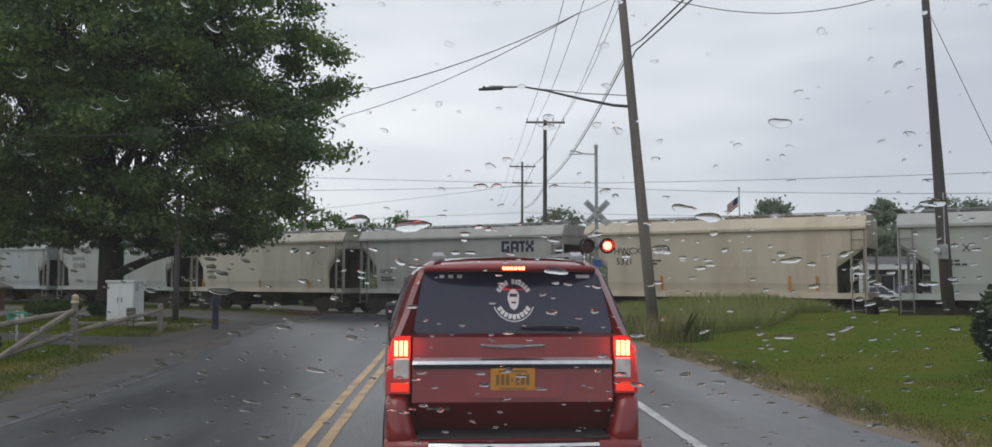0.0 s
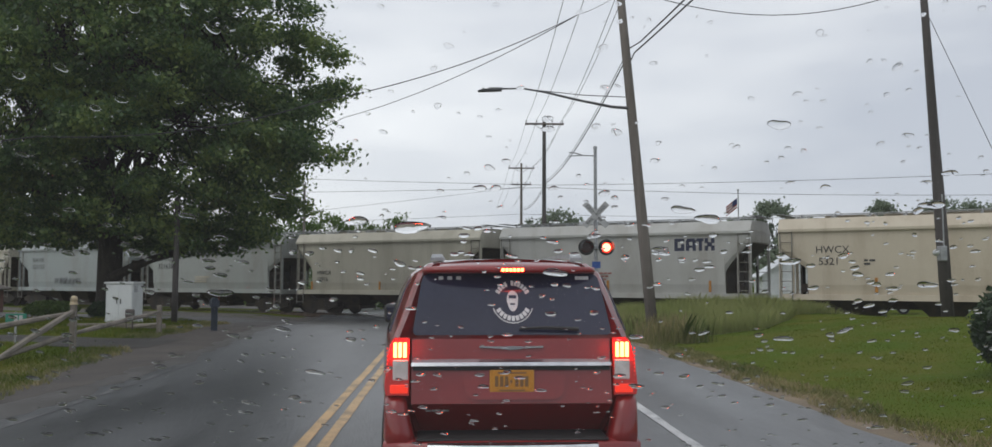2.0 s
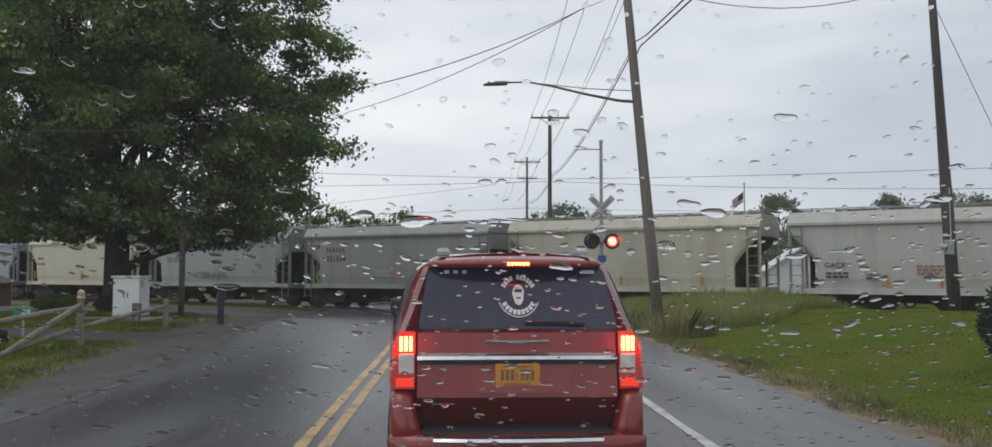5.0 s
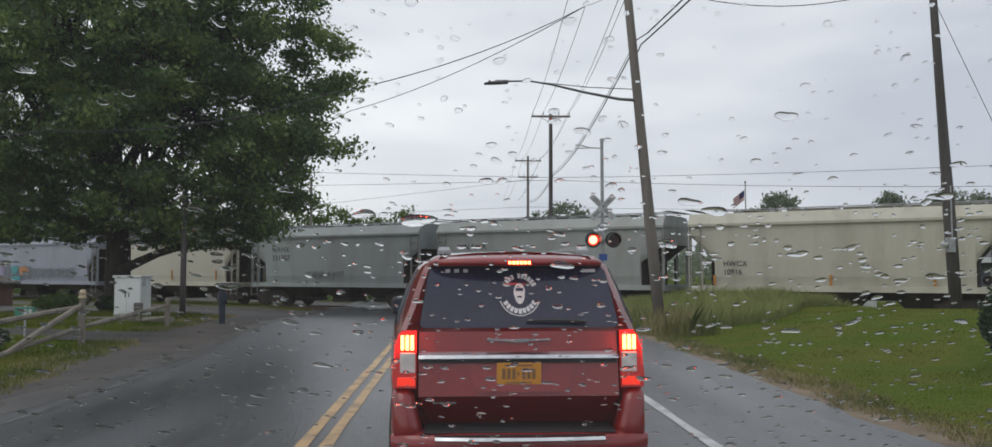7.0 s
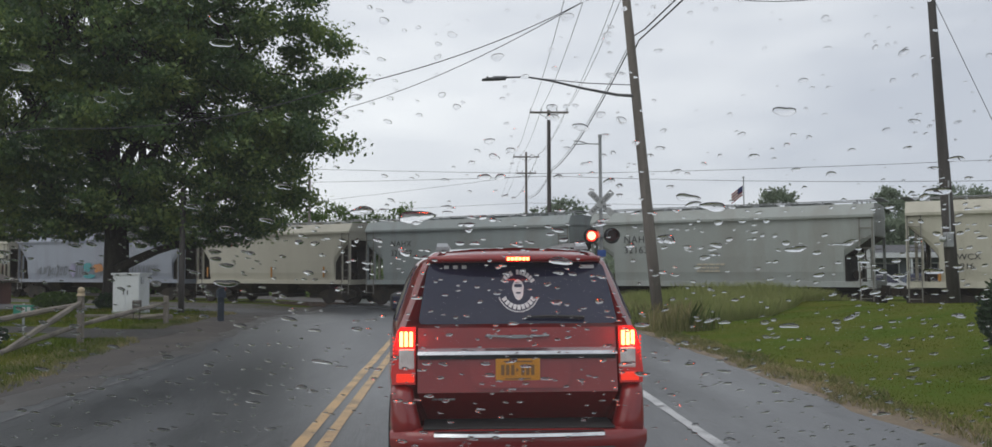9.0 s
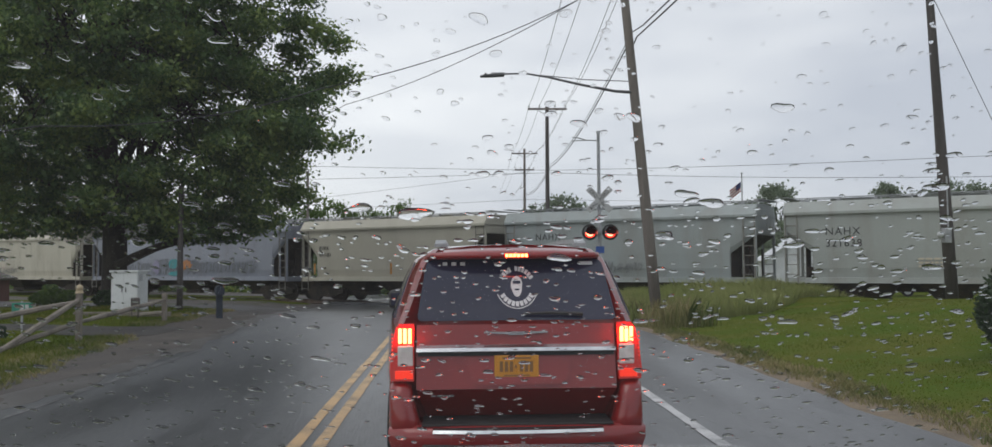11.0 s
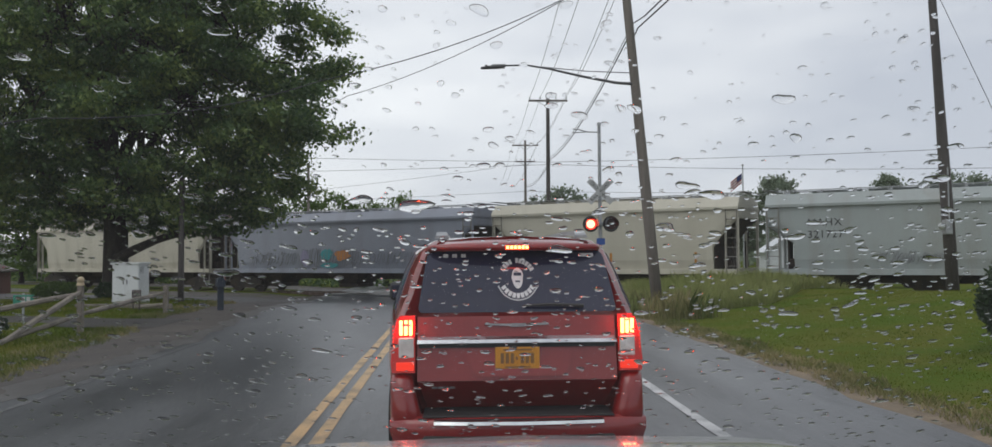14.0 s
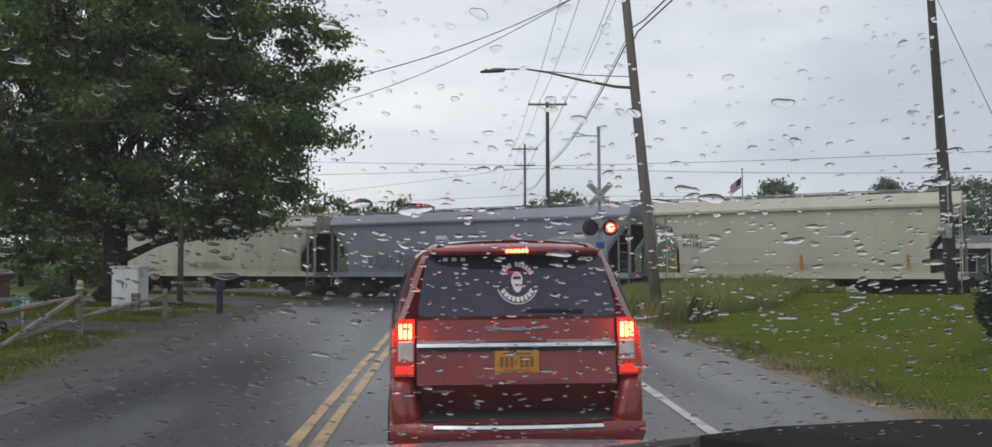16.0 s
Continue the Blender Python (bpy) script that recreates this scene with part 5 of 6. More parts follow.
def trackside(name, u0, u1, w0, w1, lift, material, label):
    """A strip of ground beside the track, between two distances from its middle."""
    bm = bmesh.new()
    rows = []
    for i in range(int((u1 - u0) / 1.0) + 1):
        row = []
        for j in range(9):
            p = along(u0 + i, w0 + (w1 - w0) * j / 8 + 0.3 * noise.noise((i * 0.7, j, 2)) * (j in (0, 8)), 0)
            row.append(bm.verts.new((p.x, p.y, ground_z(p.x, p.y) + lift)))
        rows.append(row)
    for a, b in zip(rows, rows[1:]):
        for j in range(8):
            bm.faces.new((a[j], a[j + 1], b[j + 1], b[j]))
    tagged(part(name, bm, material, smooth=True), label, "ground", kind="structure")


trackside("gravel_apron", -60, 14, -8.0, -2.7, 0.010, M_PATCH, "dark trodden gravel along the tracks")
trackside("gravel_far", -70, 40, 2.7, 7.5, 0.010, M_PATCH, "dark gravel on the far side of the tracks")
litter = random.Random(21)
for i in range(16):
    bm = bmesh.new()
    y = litter.uniform(7, 20)
    x = 4.45 + litter.uniform(-0.1, 0.45)
    r = litter.choice((0.015, 0.02, 0.025, 0.04))
    bmesh.ops.create_icosphere(bm, subdivisions=1, radius=r)
    for v in bm.verts:
        v.co = Vector((v.co.x * litter.uniform(0.8, 1.4), v.co.y * litter.uniform(0.8, 1.3), v.co.z * 0.6))
    o = tagged(part("stone", bm, M_SIGN if i % 4 == 0 else M_BALLAST), "small loose stone at the road edge", "stone", "stones at the road edge")
    o.location = (x, y, ground_z(x, y) + 0.012 + r * 0.3)

# ---- plants ----
def leaf_material(name, a, b, c, glow=0.35, shine=0.5, patchy=1.3):
    """Leaf colours that differ from leaf to leaf, with some light passing through."""
    m = bpy.data.materials.new(name)
    m.use_nodes = True
    n, k = m.node_tree.nodes, m.node_tree.links
    n.clear()
    out, geo, ramp = n.new("ShaderNodeOutputMaterial"), n.new("ShaderNodeNewGeometry"), n.new("ShaderNodeValToRGB")
    d, t, mx = n.new("ShaderNodeBsdfPrincipled"), n.new("ShaderNodeBsdfTranslucent"), n.new("ShaderNodeMixShader")
    ramp.color_ramp.elements[0].color, ramp.color_ramp.elements[1].color = (*a, 1), (*c, 1)
    ramp.color_ramp.elements.new(0.5).color = (*b, 1)
    co, big, mean = n.new("ShaderNodeTexCoord"), n.new("ShaderNodeTexNoise"), n.new("ShaderNodeMath")
    big.inputs["Scale"].default_value = 0.55
    k.new(co.outputs["Object"], big.inputs["Vector"])
    mean.operation = "MULTIPLY_ADD"
    mean.inputs[1].default_value = 0.55
    sub = n.new("ShaderNodeMath")
    sub.operation = "MULTIPLY_ADD"
    sub.inputs[1].default_value, sub.inputs[2].default_value = patchy, 0.25 - patchy / 2
    k.new(big.outputs["Fac"], sub.inputs[0])
    k.new(geo.outputs["Random Per Island"], mean.inputs[0])
    k.new(sub.outputs[0], mean.inputs[2])
    k.new(mean.outputs[0], ramp.inputs["Fac"])
    k.new(ramp.outputs["Color"], d.inputs["Base Color"])
    k.new(ramp.outputs["Color"], t.inputs["Color"])
    d.inputs["Roughness"].default_value, d.inputs["Specular IOR Level"].default_value = 0.55, shine
    mx.inputs[0].default_value = glow
    k.new(d.outputs[0], mx.inputs[1])
    k.new(t.outputs[0], mx.inputs[2])
    k.new(mx.outputs[0], out.inputs["Surface"])
    return m


M_MAPLE = leaf_material("maple_leaves", (0.034, 0.078, 0.028), (0.092, 0.160, 0.050), (0.235, 0.310, 0.080), 0.45, shine=0.6, patchy=2.2)
# Far greens paled and greyed: the distance haze is mixed into the leaf colour.
M_HAZE_LEAF = leaf_material("hazed_far_leaves", (0.15, 0.19, 0.14), (0.19, 0.235, 0.165), (0.24, 0.285, 0.195), 0.5)
M_LIGHT_LEAF = leaf_material("light_leaves", (0.06, 0.115, 0.022), (0.09, 0.155, 0.03), (0.12, 0.19, 0.04))
M_TALL = leaf_material("tall_grass_blades", (0.25, 0.30, 0.085), (0.31, 0.35, 0.12), (0.40, 0.40, 0.17), 0.5)
M_LAWN = leaf_material("lawn_blades", (0.058, 0.096, 0.006), (0.102, 0.140, 0.011), (0.195, 0.185, 0.040), 0.55, shine=0.05, patchy=2.0)
M_DRY = leaf_material("dry_grass_blades", (0.075, 0.12, 0.02), (0.20, 0.19, 0.07), (0.40, 0.33, 0.17), 0.4, patchy=2.4)
M_YEW = leaf_material("evergreen_leaves", (0.010, 0.028, 0.009), (0.018, 0.045, 0.012), (0.04, 0.075, 0.018), 0.2)


def mesh_from(verts, faces, name):
    me = bpy.data.meshes.new(name)
    me.vertices.add(len(verts))
    me.vertices.foreach_set("co", verts.astype(np.float32).ravel())
    me.loops.add(faces.size)
    me.loops.foreach_set("vertex_index", faces.astype(np.int32).ravel())
    me.polygons.add(len(faces))
    me.polygons.foreach_set("loop_start", np.arange(0, faces.size, faces.shape[1], dtype=np.int32))
    me.update(calc_edges=True)
    return me


def leaves(centres, size, rng, droop=0.3):
    """Diamond-shaped leaves, each turned its own way."""
    n = len(centres)
    a = rng.normal(size=(n, 3))
    a[:, 2] -= droop
    a /= np.linalg.norm(a, axis=1)[:, None]
    b = np.cross(a, rng.normal(size=(n, 3)))
    b /= np.linalg.norm(b, axis=1)[:, None]
    s = size * rng.uniform(0.6, 1.3, n)[:, None]
    fold = np.cross(a, b) * s * 0.18
    v = np.stack([centres - a * s, centres + b * s * 0.62 + fold, centres + a * s, centres - b * s * 0.62 + fold], 1).reshape(-1, 3)
    return v, np.arange(4 * n).reshape(n, 4)


def limb(bm, a, b, r0, r1, rng, bend=0.12, n=5):
    a, b = Vector(a), Vector(b)
    d = (b - a).length
    pts = [a.lerp(b, i / n) + Vector(rng.normal(size=3)) * d * bend * 0.5 * math.sin(math.pi * i / n) + Vector((0, 0, d * bend * math.sin(math.pi * i / n))) for i in range(n + 1)]
    tube(bm, pts, [r0 + (r1 - r0) * i / n for i in range(n + 1)], 7)
    return pts


def tree(name, base, height, radius, low, trunk_r, clumps, per, leaf, material, seed, label, squash=1.0, fork=0.3, spread=0.9, group="", category="tree", profile=(), lift=0.0):
    """A tapered trunk that forks into limbs, and a crown of leaf clumps round their ends."""
    rng = np.random.default_rng(seed)
    e = thing(name, Matrix.Translation(base), label, category, group)
    bm = bmesh.new()
    cz, rz = (height + low) / 2, (height - low) / 2
    zf = height * fork
    tube(bm, [(0, 0, -0.1), (0, 0, 0.25), (0.02, 0, 0.8), (0.06 * trunk_r, 0, zf * 0.6), (0, 0, zf)], [trunk_r * 1.5, trunk_r * 1.15, trunk_r, trunk_r * 0.92, trunk_r * 0.85], 12)
    centres, tips = [], []
    for i in range(clumps):
        if profile:
            h, t = rng.uniform(0, 1), rng.uniform(0, 2 * math.pi)
            r = radius * float(np.interp(h, [q[0] for q in profile], [q[1] for q in profile])) * rng.uniform(0.06, 1.0) ** 0.5 * (1 + 0.05 * noise.noise((3 * math.cos(t), 3 * math.sin(t), 5 * h + seed)))
            tips.append(np.array((r * math.cos(t), r * math.sin(t) * squash, low + h * (height - low))))
            continue
        while True:
            p = rng.uniform(-1, 1, 3)
            q = np.linalg.norm(p)
            if 0.35 < q < 1 and rng.random() < q ** 1.5:
                break
        flare = 1.0 if p[2] > -0.35 else 0.94
        w = 1 + 0.16 * noise.noise(Vector(p) * 2.3 + Vector((seed, 0, 0)))
        tips.append(np.array((p[0] * radius * w * flare, p[1] * radius * w * flare * squash, cz + p[2] * rz * w)))
    for i in range(9):
        t = 2 * math.pi * (i + rng.uniform(-0.2, 0.2)) / 9
        end = (radius * 0.55 * math.cos(t), radius * 0.55 * math.sin(t) * squash, cz + rz * rng.uniform(-0.35, 0.75))
        pts = limb(bm, (0, 0, zf * rng.uniform(0.6, 1.0)), end, trunk_r * 0.45, trunk_r * 0.12, rng)
        for tip in tips[i::9]:
            if rng.random() < 0.25:
                limb(bm, pts[int(rng.integers(2, 6))], tip, trunk_r * 0.10, trunk_r * 0.02, rng, 0.08, 3)
    part("trunk", bm, M_BARK, e, smooth=True)
    for c in tips:
        m = int(per * rng.uniform(0.5, 1.4))
        centres.append(c + rng.normal(size=(m, 3)) * np.array((spread, spread, spread * 0.55)))
    cs = np.concatenate(centres)
    cs = cs[cs[:, 2] > low * 0.85 + lift * (cs[:, 0] < 1.0)]
    v, f = leaves(cs, leaf, rng)
    me = mesh_from(v, f, "crown")
    me.materials.append(material)
    o = new("crown", me)
    o.parent = e
    return e


maple = tree("maple_tree", g(-13.1, 34.7), 16.6, 9.0, 2.7, 0.47, 860, 340, 0.092, M_MAPLE, 5, "large spreading maple tree with dense dark green leaves", 0.66, 0.33, 0.38, lift=0.35,
             profile=((0, 0.62), (0.115, 0.84), (0.24, 1.0), (0.38, 1.04), (0.52, 1.01), (0.6, 0.94), (0.69, 0.83), (0.86, 0.52), (1, 0.1)))
rng0 = np.random.default_rng(3)
bm = bmesh.new()
limb(bm, (0.2, -0.4, 1.5), (4.4, -0.9, 3.05), 0.20, 0.08, rng0, 0.03)
limb(bm, (-0.1, 0, 3.3), (-3.8, -0.4, 5.2), 0.14, 0.05, rng0, 0.04)
limb(bm, (0, -0.2, 2.6), (1.6, -4.0, 4.6), 0.13, 0.05, rng0, 0.04)
part("low_limb", bm, M_BARK, maple, "low spreading limb", True)

for x, y, h, r, seed, m in ((13.4, 110, 10.4, 3.3, 11, M_HAZE_LEAF), (10.0, 113, 9.4, 2.2, 12, M_HAZE_LEAF), (36.4, 98, 11.0, 2.7, 13, M_HAZE_LEAF), (33.5, 101, 9.3, 2.2, 14, M_HAZE_LEAF), (48.6, 97, 11.0, 2.8, 15, M_HAZE_LEAF),
                            (43.0, 92, 8.2, 3.8, 31, M_HAZE_LEAF), (49.5, 90, 8.6, 4.0, 32, M_HAZE_LEAF), (38.0, 94, 6.2, 3.6, 36, M_HAZE_LEAF), (56.0, 98, 11.2, 3.2, 16, M_HAZE_LEAF), (61, 100, 11.2, 3.6, 17, M_HAZE_LEAF), (66, 99, 11.0, 3.6, 18, M_HAZE_LEAF), (72, 101, 11.2, 4.0, 19, M_HAZE_LEAF),
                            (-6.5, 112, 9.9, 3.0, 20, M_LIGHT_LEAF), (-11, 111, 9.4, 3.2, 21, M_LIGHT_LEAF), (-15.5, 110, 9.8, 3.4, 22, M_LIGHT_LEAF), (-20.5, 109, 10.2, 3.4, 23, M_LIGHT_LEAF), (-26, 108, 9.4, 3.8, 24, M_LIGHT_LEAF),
                            (-33, 104, 9.8, 4.2, 25, M_LIGHT_LEAF), (-41, 100, 10.5, 4.6, 26, M_HAZE_LEAF), (-52, 96, 11, 5, 27, M_HAZE_LEAF), (32.6, 80, 7.3, 2.4, 33, M_HAZE_LEAF), (36.5, 80, 6.2, 2.6, 37, M_HAZE_LEAF), (40.5, 82, 6.6, 2.8, 38, M_HAZE_LEAF), (-34.0, 71, 8.6, 3.0, 34, M_LIGHT_LEAF), (-30.0, 70.5, 8.0, 2.8, 39, M_LIGHT_LEAF), (-26.5, 70, 7.0, 2.6, 40, M_LIGHT_LEAF), (-23, 68, 6.5, 2.8, 35, M_LIGHT_LEAF)):
    tree("tree", (x, y, -0.45), h, r, h * (0.22 if y > 75 else 0.08), 0.2, 70, 52, 0.21, m, seed, "distant leafy green tree behind the tracks" if m is M_HAZE_LEAF else "distant pale green leafy tree", 1.0, 0.3, r * 0.15, "distant trees")


def shrub(base, rx, h, count, leaf, material, seed, label):
    rng = np.random.default_rng(seed)
    e = thing("shrub", Matrix.Translation(base), label, "shrub", "shrubs")
    p = rng.normal(size=(count, 3))
    p /= np.linalg.norm(p, axis=1)[:, None]
    p *= (rng.uniform(0.55, 1.0, count) ** 0.5)[:, None]
    lump = np.array([1 + 0.22 * noise.noise(Vector(q) * 3.1 + Vector((seed, 2, 0))) for q in p])
    p = p * lump[:, None] * np.array((rx, rx, h / 2)) + np.array((0, 0, h / 2))
    p = p[p[:, 2] > 0.02]
    v, f = leaves(p, leaf, rng, -0.3)
    me = mesh_from(v, f, "foliage")
    me.materials.append(material)
    o = new("foliage", me)
    o.parent = e
    bm = bmesh.new()
    for i in range(7):
        t = i * 0.9
        limb(bm, (0.05 * math.cos(t), 0.05 * math.sin(t), -0.05), (rx * 0.6 * math.cos(t), rx * 0.6 * math.sin(t), h * 0.7), 0.03, 0.01, rng)
    part("stem", bm, M_BARK, e)


shrub(g(8.35, 12.5), 0.72, 1.45, 9000, 0.045, M_YEW, 41, "dense dark evergreen shrub on the lawn")
shrub(g(-12.9, 33.9), 0.6, 0.6, 2600, 0.08, M_YEW, 42, "low dark shrub at the foot of the maple")
shrub(g(-9.3, 17.6), 0.55, 0.5, 1800, 0.06, M_YEW, 43, "small dark green shrub by the fence")
shrub(g(-14.8, 33.8), 0.9, 0.6, 2500, 0.08, M_LIGHT_LEAF, 44, "low leafy shrub by the maple")


def blades(name, spots, heights, width, rng, material, label, lean_by=0.35):
    """Grass: one bent blade a spot."""
    n = len(spots)
    t = rng.uniform(0, 2 * np.pi, n)
    side = np.stack([np.cos(t), np.sin(t), np.zeros(n)], 1) * (width * rng.uniform(0.6, 1.4, n))[:, None]
    q = rng.uniform(0, 2 * np.pi, n)
    tip = np.stack([np.cos(q), np.sin(q), np.zeros(n)], 1) * (heights * lean_by * rng.uniform(0.2, 1.6, n))[:, None]
    tip[:, 2] = heights
    mid = tip * np.array((0.35, 0.35, 0.6))
    v = np.stack([spots - side, spots + side, spots + mid + side * 0.7, spots + tip, spots + mid - side * 0.7], 1).reshape(-1, 3)
    me = mesh_from(v, np.arange(5 * n).reshape(n, 5), name)
    me.materials.append(material)
    tagged(new(name, me), label, "grass", kind="stuff")


def scatter(n, x0, x1, y0, y1, keep, rng):
    out = []
    while len(out) < n:
        for x, y in zip(rng.uniform(x0, x1, n), rng.uniform(y0, y1, n)):
            k = keep(x, y)
            if k > 0 and (k >= 1 or rng.random() < k):
                out.append((x, y, ground_z(x, y) - 0.01))
                if len(out) == n:
                    break
    return np.array(out)


def lawn_edge(x):
    """Where the mown lawn ends and the tall grass begins."""
    return 23.0 + 0.8 * smooth_step(5.0, 7.5, x) + 4.6 * smooth_step(8.0, 11.5, x) + 0.9 * smooth_step(11.5, 14.0, x) + 0.5 * noise.noise((x * 0.9, 0, 2))


rng1 = np.random.default_rng(8)
tall = lambda x, y: 1.0 if y > lawn_edge(x) and track_distance(x, y) < -2.6 and x > 4.75 + 0.3 * noise.noise((y, 3, 1)) and x < 14.2 + noise.noise((y * 0.8, 1, 1)) else 0.0
spots = scatter(125000, 4.6, 15.5, 18, 40, tall, rng1)
hs = np.array([(0.68 + 0.22 * noise.noise((x * 0.8, y * 0.8, 9))) * (0.6 + 0.4 * smooth_step(0, 3.0, y - lawn_edge(x))) for x, y, z in spots]) * rng1.uniform(0.4, 1.2, len(spots))
blades("tall_grass", spots, hs, 0.005, rng1, M_TALL, "tall uncut grass going to seed beside the tracks")
spots = scatter(3500, 4.7, 6.4, 20, 31, lambda x, y: 1.0 if y > 20.5 + x * 0.1 else 0.0, rng1)
blades("dry_grass", spots, rng1.uniform(0.25, 0.8, len(spots)), 0.009, rng1, M_DRY, "dry straw-coloured grass round the pole")
mown = lambda x, y: (1.0 if (y < lawn_edge(x) or x > 14.5) and x > 4.75 + ragged(y, 0.22, 7) and track_distance(x, y) < -3 else 0.0) * min(1.0, (12.0 / y) ** 1.4)
spots = scatter(110000, 4.6, 17, 5.5, 31, mown, rng1)
blades("lawn", spots, rng1.uniform(0.018, 0.04, len(spots)), 0.005, rng1, M_LAWN, "short mown green lawn grass")
fringe = lambda x, y: 1.0 if abs(x - 4.85 - ragged(y, 0.22, 7)) < 0.36 + 0.3 * noise.noise((y * 0.6, 1, 6)) else 0.0
spots = scatter(9500, 4.2, 5.8, 6, 24, fringe, rng1)
blades("verge_grass", spots, rng1.uniform(0.03, 0.12, len(spots)), 0.006, rng1, M_DRY, "straw-coloured grass along the road edge", 0.7)
left_grass = lambda x, y: (0.0 if 20.4 < y < 23.6 or x > left_edge(y) else 1.0) * min(1.0, (14.0 / y) ** 1.2)
spots = scatter(50000, -15.5, -5.9, 10, 33.4, left_grass, rng1)
blades("verge_grass", spots, rng1.uniform(0.04, 0.13, len(spots)), 0.008, rng1, M_LAWN, "short green verge grass by the fence")
spots = scatter(7000, -10.5, -5.8, 10, 33, lambda x, y: 1.0 if abs(x - left_edge(y) + 0.25) < 0.5 and not 20.4 < y < 23.6 else 0.0, rng1)
blades("verge_grass", spots, rng1.uniform(0.04, 0.14, len(spots)), 0.008, rng1, M_DRY, "straw-coloured grass at the shoulder", 0.7)
rng2 = np.random.default_rng(9)
spots = rng2.uniform((-160, 118, 0), (190, 190, 1), (16000, 3))
spots[:, 2] = rng2.uniform(0, 1, len(spots)) ** 0.7 * np.array([4.5 + 2.2 * noise.noise((x * 0.05, y * 0.05, 3)) + 1.2 * noise.noise((x * 0.25, 1, 3)) for x, y, z in spots]) - 0.3
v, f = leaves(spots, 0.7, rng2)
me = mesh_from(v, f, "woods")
me.materials.append(M_HAZE_LEAF)
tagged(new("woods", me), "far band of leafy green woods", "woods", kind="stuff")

rng3 = np.random.default_rng(19)
n3 = 14000
u3, w3 = rng3.uniform(-75, 9.5, n3), rng3.uniform(7.0, 10.5, n3)
top3 = np.array([1.5 + 0.7 * noise.noise((u * 0.35, 2, 1)) + 0.4 * noise.noise((u * 1.2, 5, 1)) for u in u3])
spots = np.stack([TRACK_A.x + TRACK_D.x * u3 + TRACK_N.x * w3, TRACK_A.y + TRACK_D.y * u3 + TRACK_N.y * w3, -0.4 + top3 * rng3.uniform(0, 1, n3) ** 0.8], 1)
v, f = leaves(spots, 0.16, rng3)
me = mesh_from(v, f, "undergrowth")
me.materials.append(M_MAPLE)
tagged(new("undergrowth", me), "dark leafy undergrowth beyond the tracks", "undergrowth", kind="stuff")

# ---- beyond the tracks ----
M_WHITE_BOARD = mat("white_clapboard", (0.62, 0.64, 0.66), 0.55, second=(0.5, 0.52, 0.54), scale=1.5)
M_DARK_PANE = mat("dark_window_pane", (0.03, 0.035, 0.045), 0.08, second=(0.05, 0.055, 0.065), scale=1.2)
M_ROOF = mat("grey_shingle", (0.10, 0.10, 0.105), 0.85, second=(0.07, 0.07, 0.075), scale=6)
hall = thing("low_building", pose(35.0, 62.0, -0.44, 0, 0, -12), "long low white building with dark windows beyond the tracks", "building")
bm = bmesh.new()
box(bm, -8, 8, 0, 6, 0, 2.55)
part("wall", bm, mat("blue_grey_siding", (0.16, 0.18, 0.21), 0.6, second=(0.12, 0.14, 0.165), scale=2), hall)
bm = bmesh.new()
loft(bm, [[(x, -1.5, 2.55), (x, -1.5, 2.85), (x, 3, 3.5), (x, 6.4, 2.85), (x, 6.4, 2.55)] for x in (-8.4, 8.4)])
part("roof", bm, M_ROOF, hall)
bm = bmesh.new()
box(bm, -8.4, 8.4, -1.56, -1.50, 2.5, 2.86)
part("fascia", bm, M_WHITE_BOARD, hall, "white painted fascia board")
for i in range(7):
    bm = bmesh.new()
    box(bm, -8.2 + i * 2.7, -8.05 + i * 2.7, -1.48, -1.32, 0, 2.55)
    part("porch_post", bm, M_WHITE_BOARD, hall)
    if i < 6:
        win = new("window")
        win.parent, win.location = hall, (-6.8 + i * 2.65, 0, 0)
        bm = bmesh.new()
        box(bm, -1.0, 1.0, -0.05, 0.0, 0.75, 2.15)
        part("frame", bm, M_WHITE_BOARD, win)
        for s in (-1, 1):
            bm = bmesh.new()
            box(bm, s * 0.48 - 0.43, s * 0.48 + 0.43, -0.062, -0.045, 0.83, 2.07)
            part("pane", bm, M_DARK_PANE, win)
bung = thing("signal_bungalow", pose(21.0, 45.3, -0.44, 0, 0, TRACK_TURN), "pale silver signal bungalow beside the tracks", "equipment cabinet")
bm = bmesh.new()
box(bm, -0.6, 0.6, -0.5, 0.5, 0, 2.75, 0.02)
part("body", bm, M_CABINET, bung)
bm = bmesh.new()
box(bm, -0.66, 0.66, -0.56, 0.56, 2.75, 2.83, 0.02)
part("lid", bm, M_CABINET, bung)
bm = bmesh.new()
box(bm, -0.42, 0.42, -0.53, -0.5, 0.2, 2.4, 0.01)
part("door", bm, M_CABINET, bung)


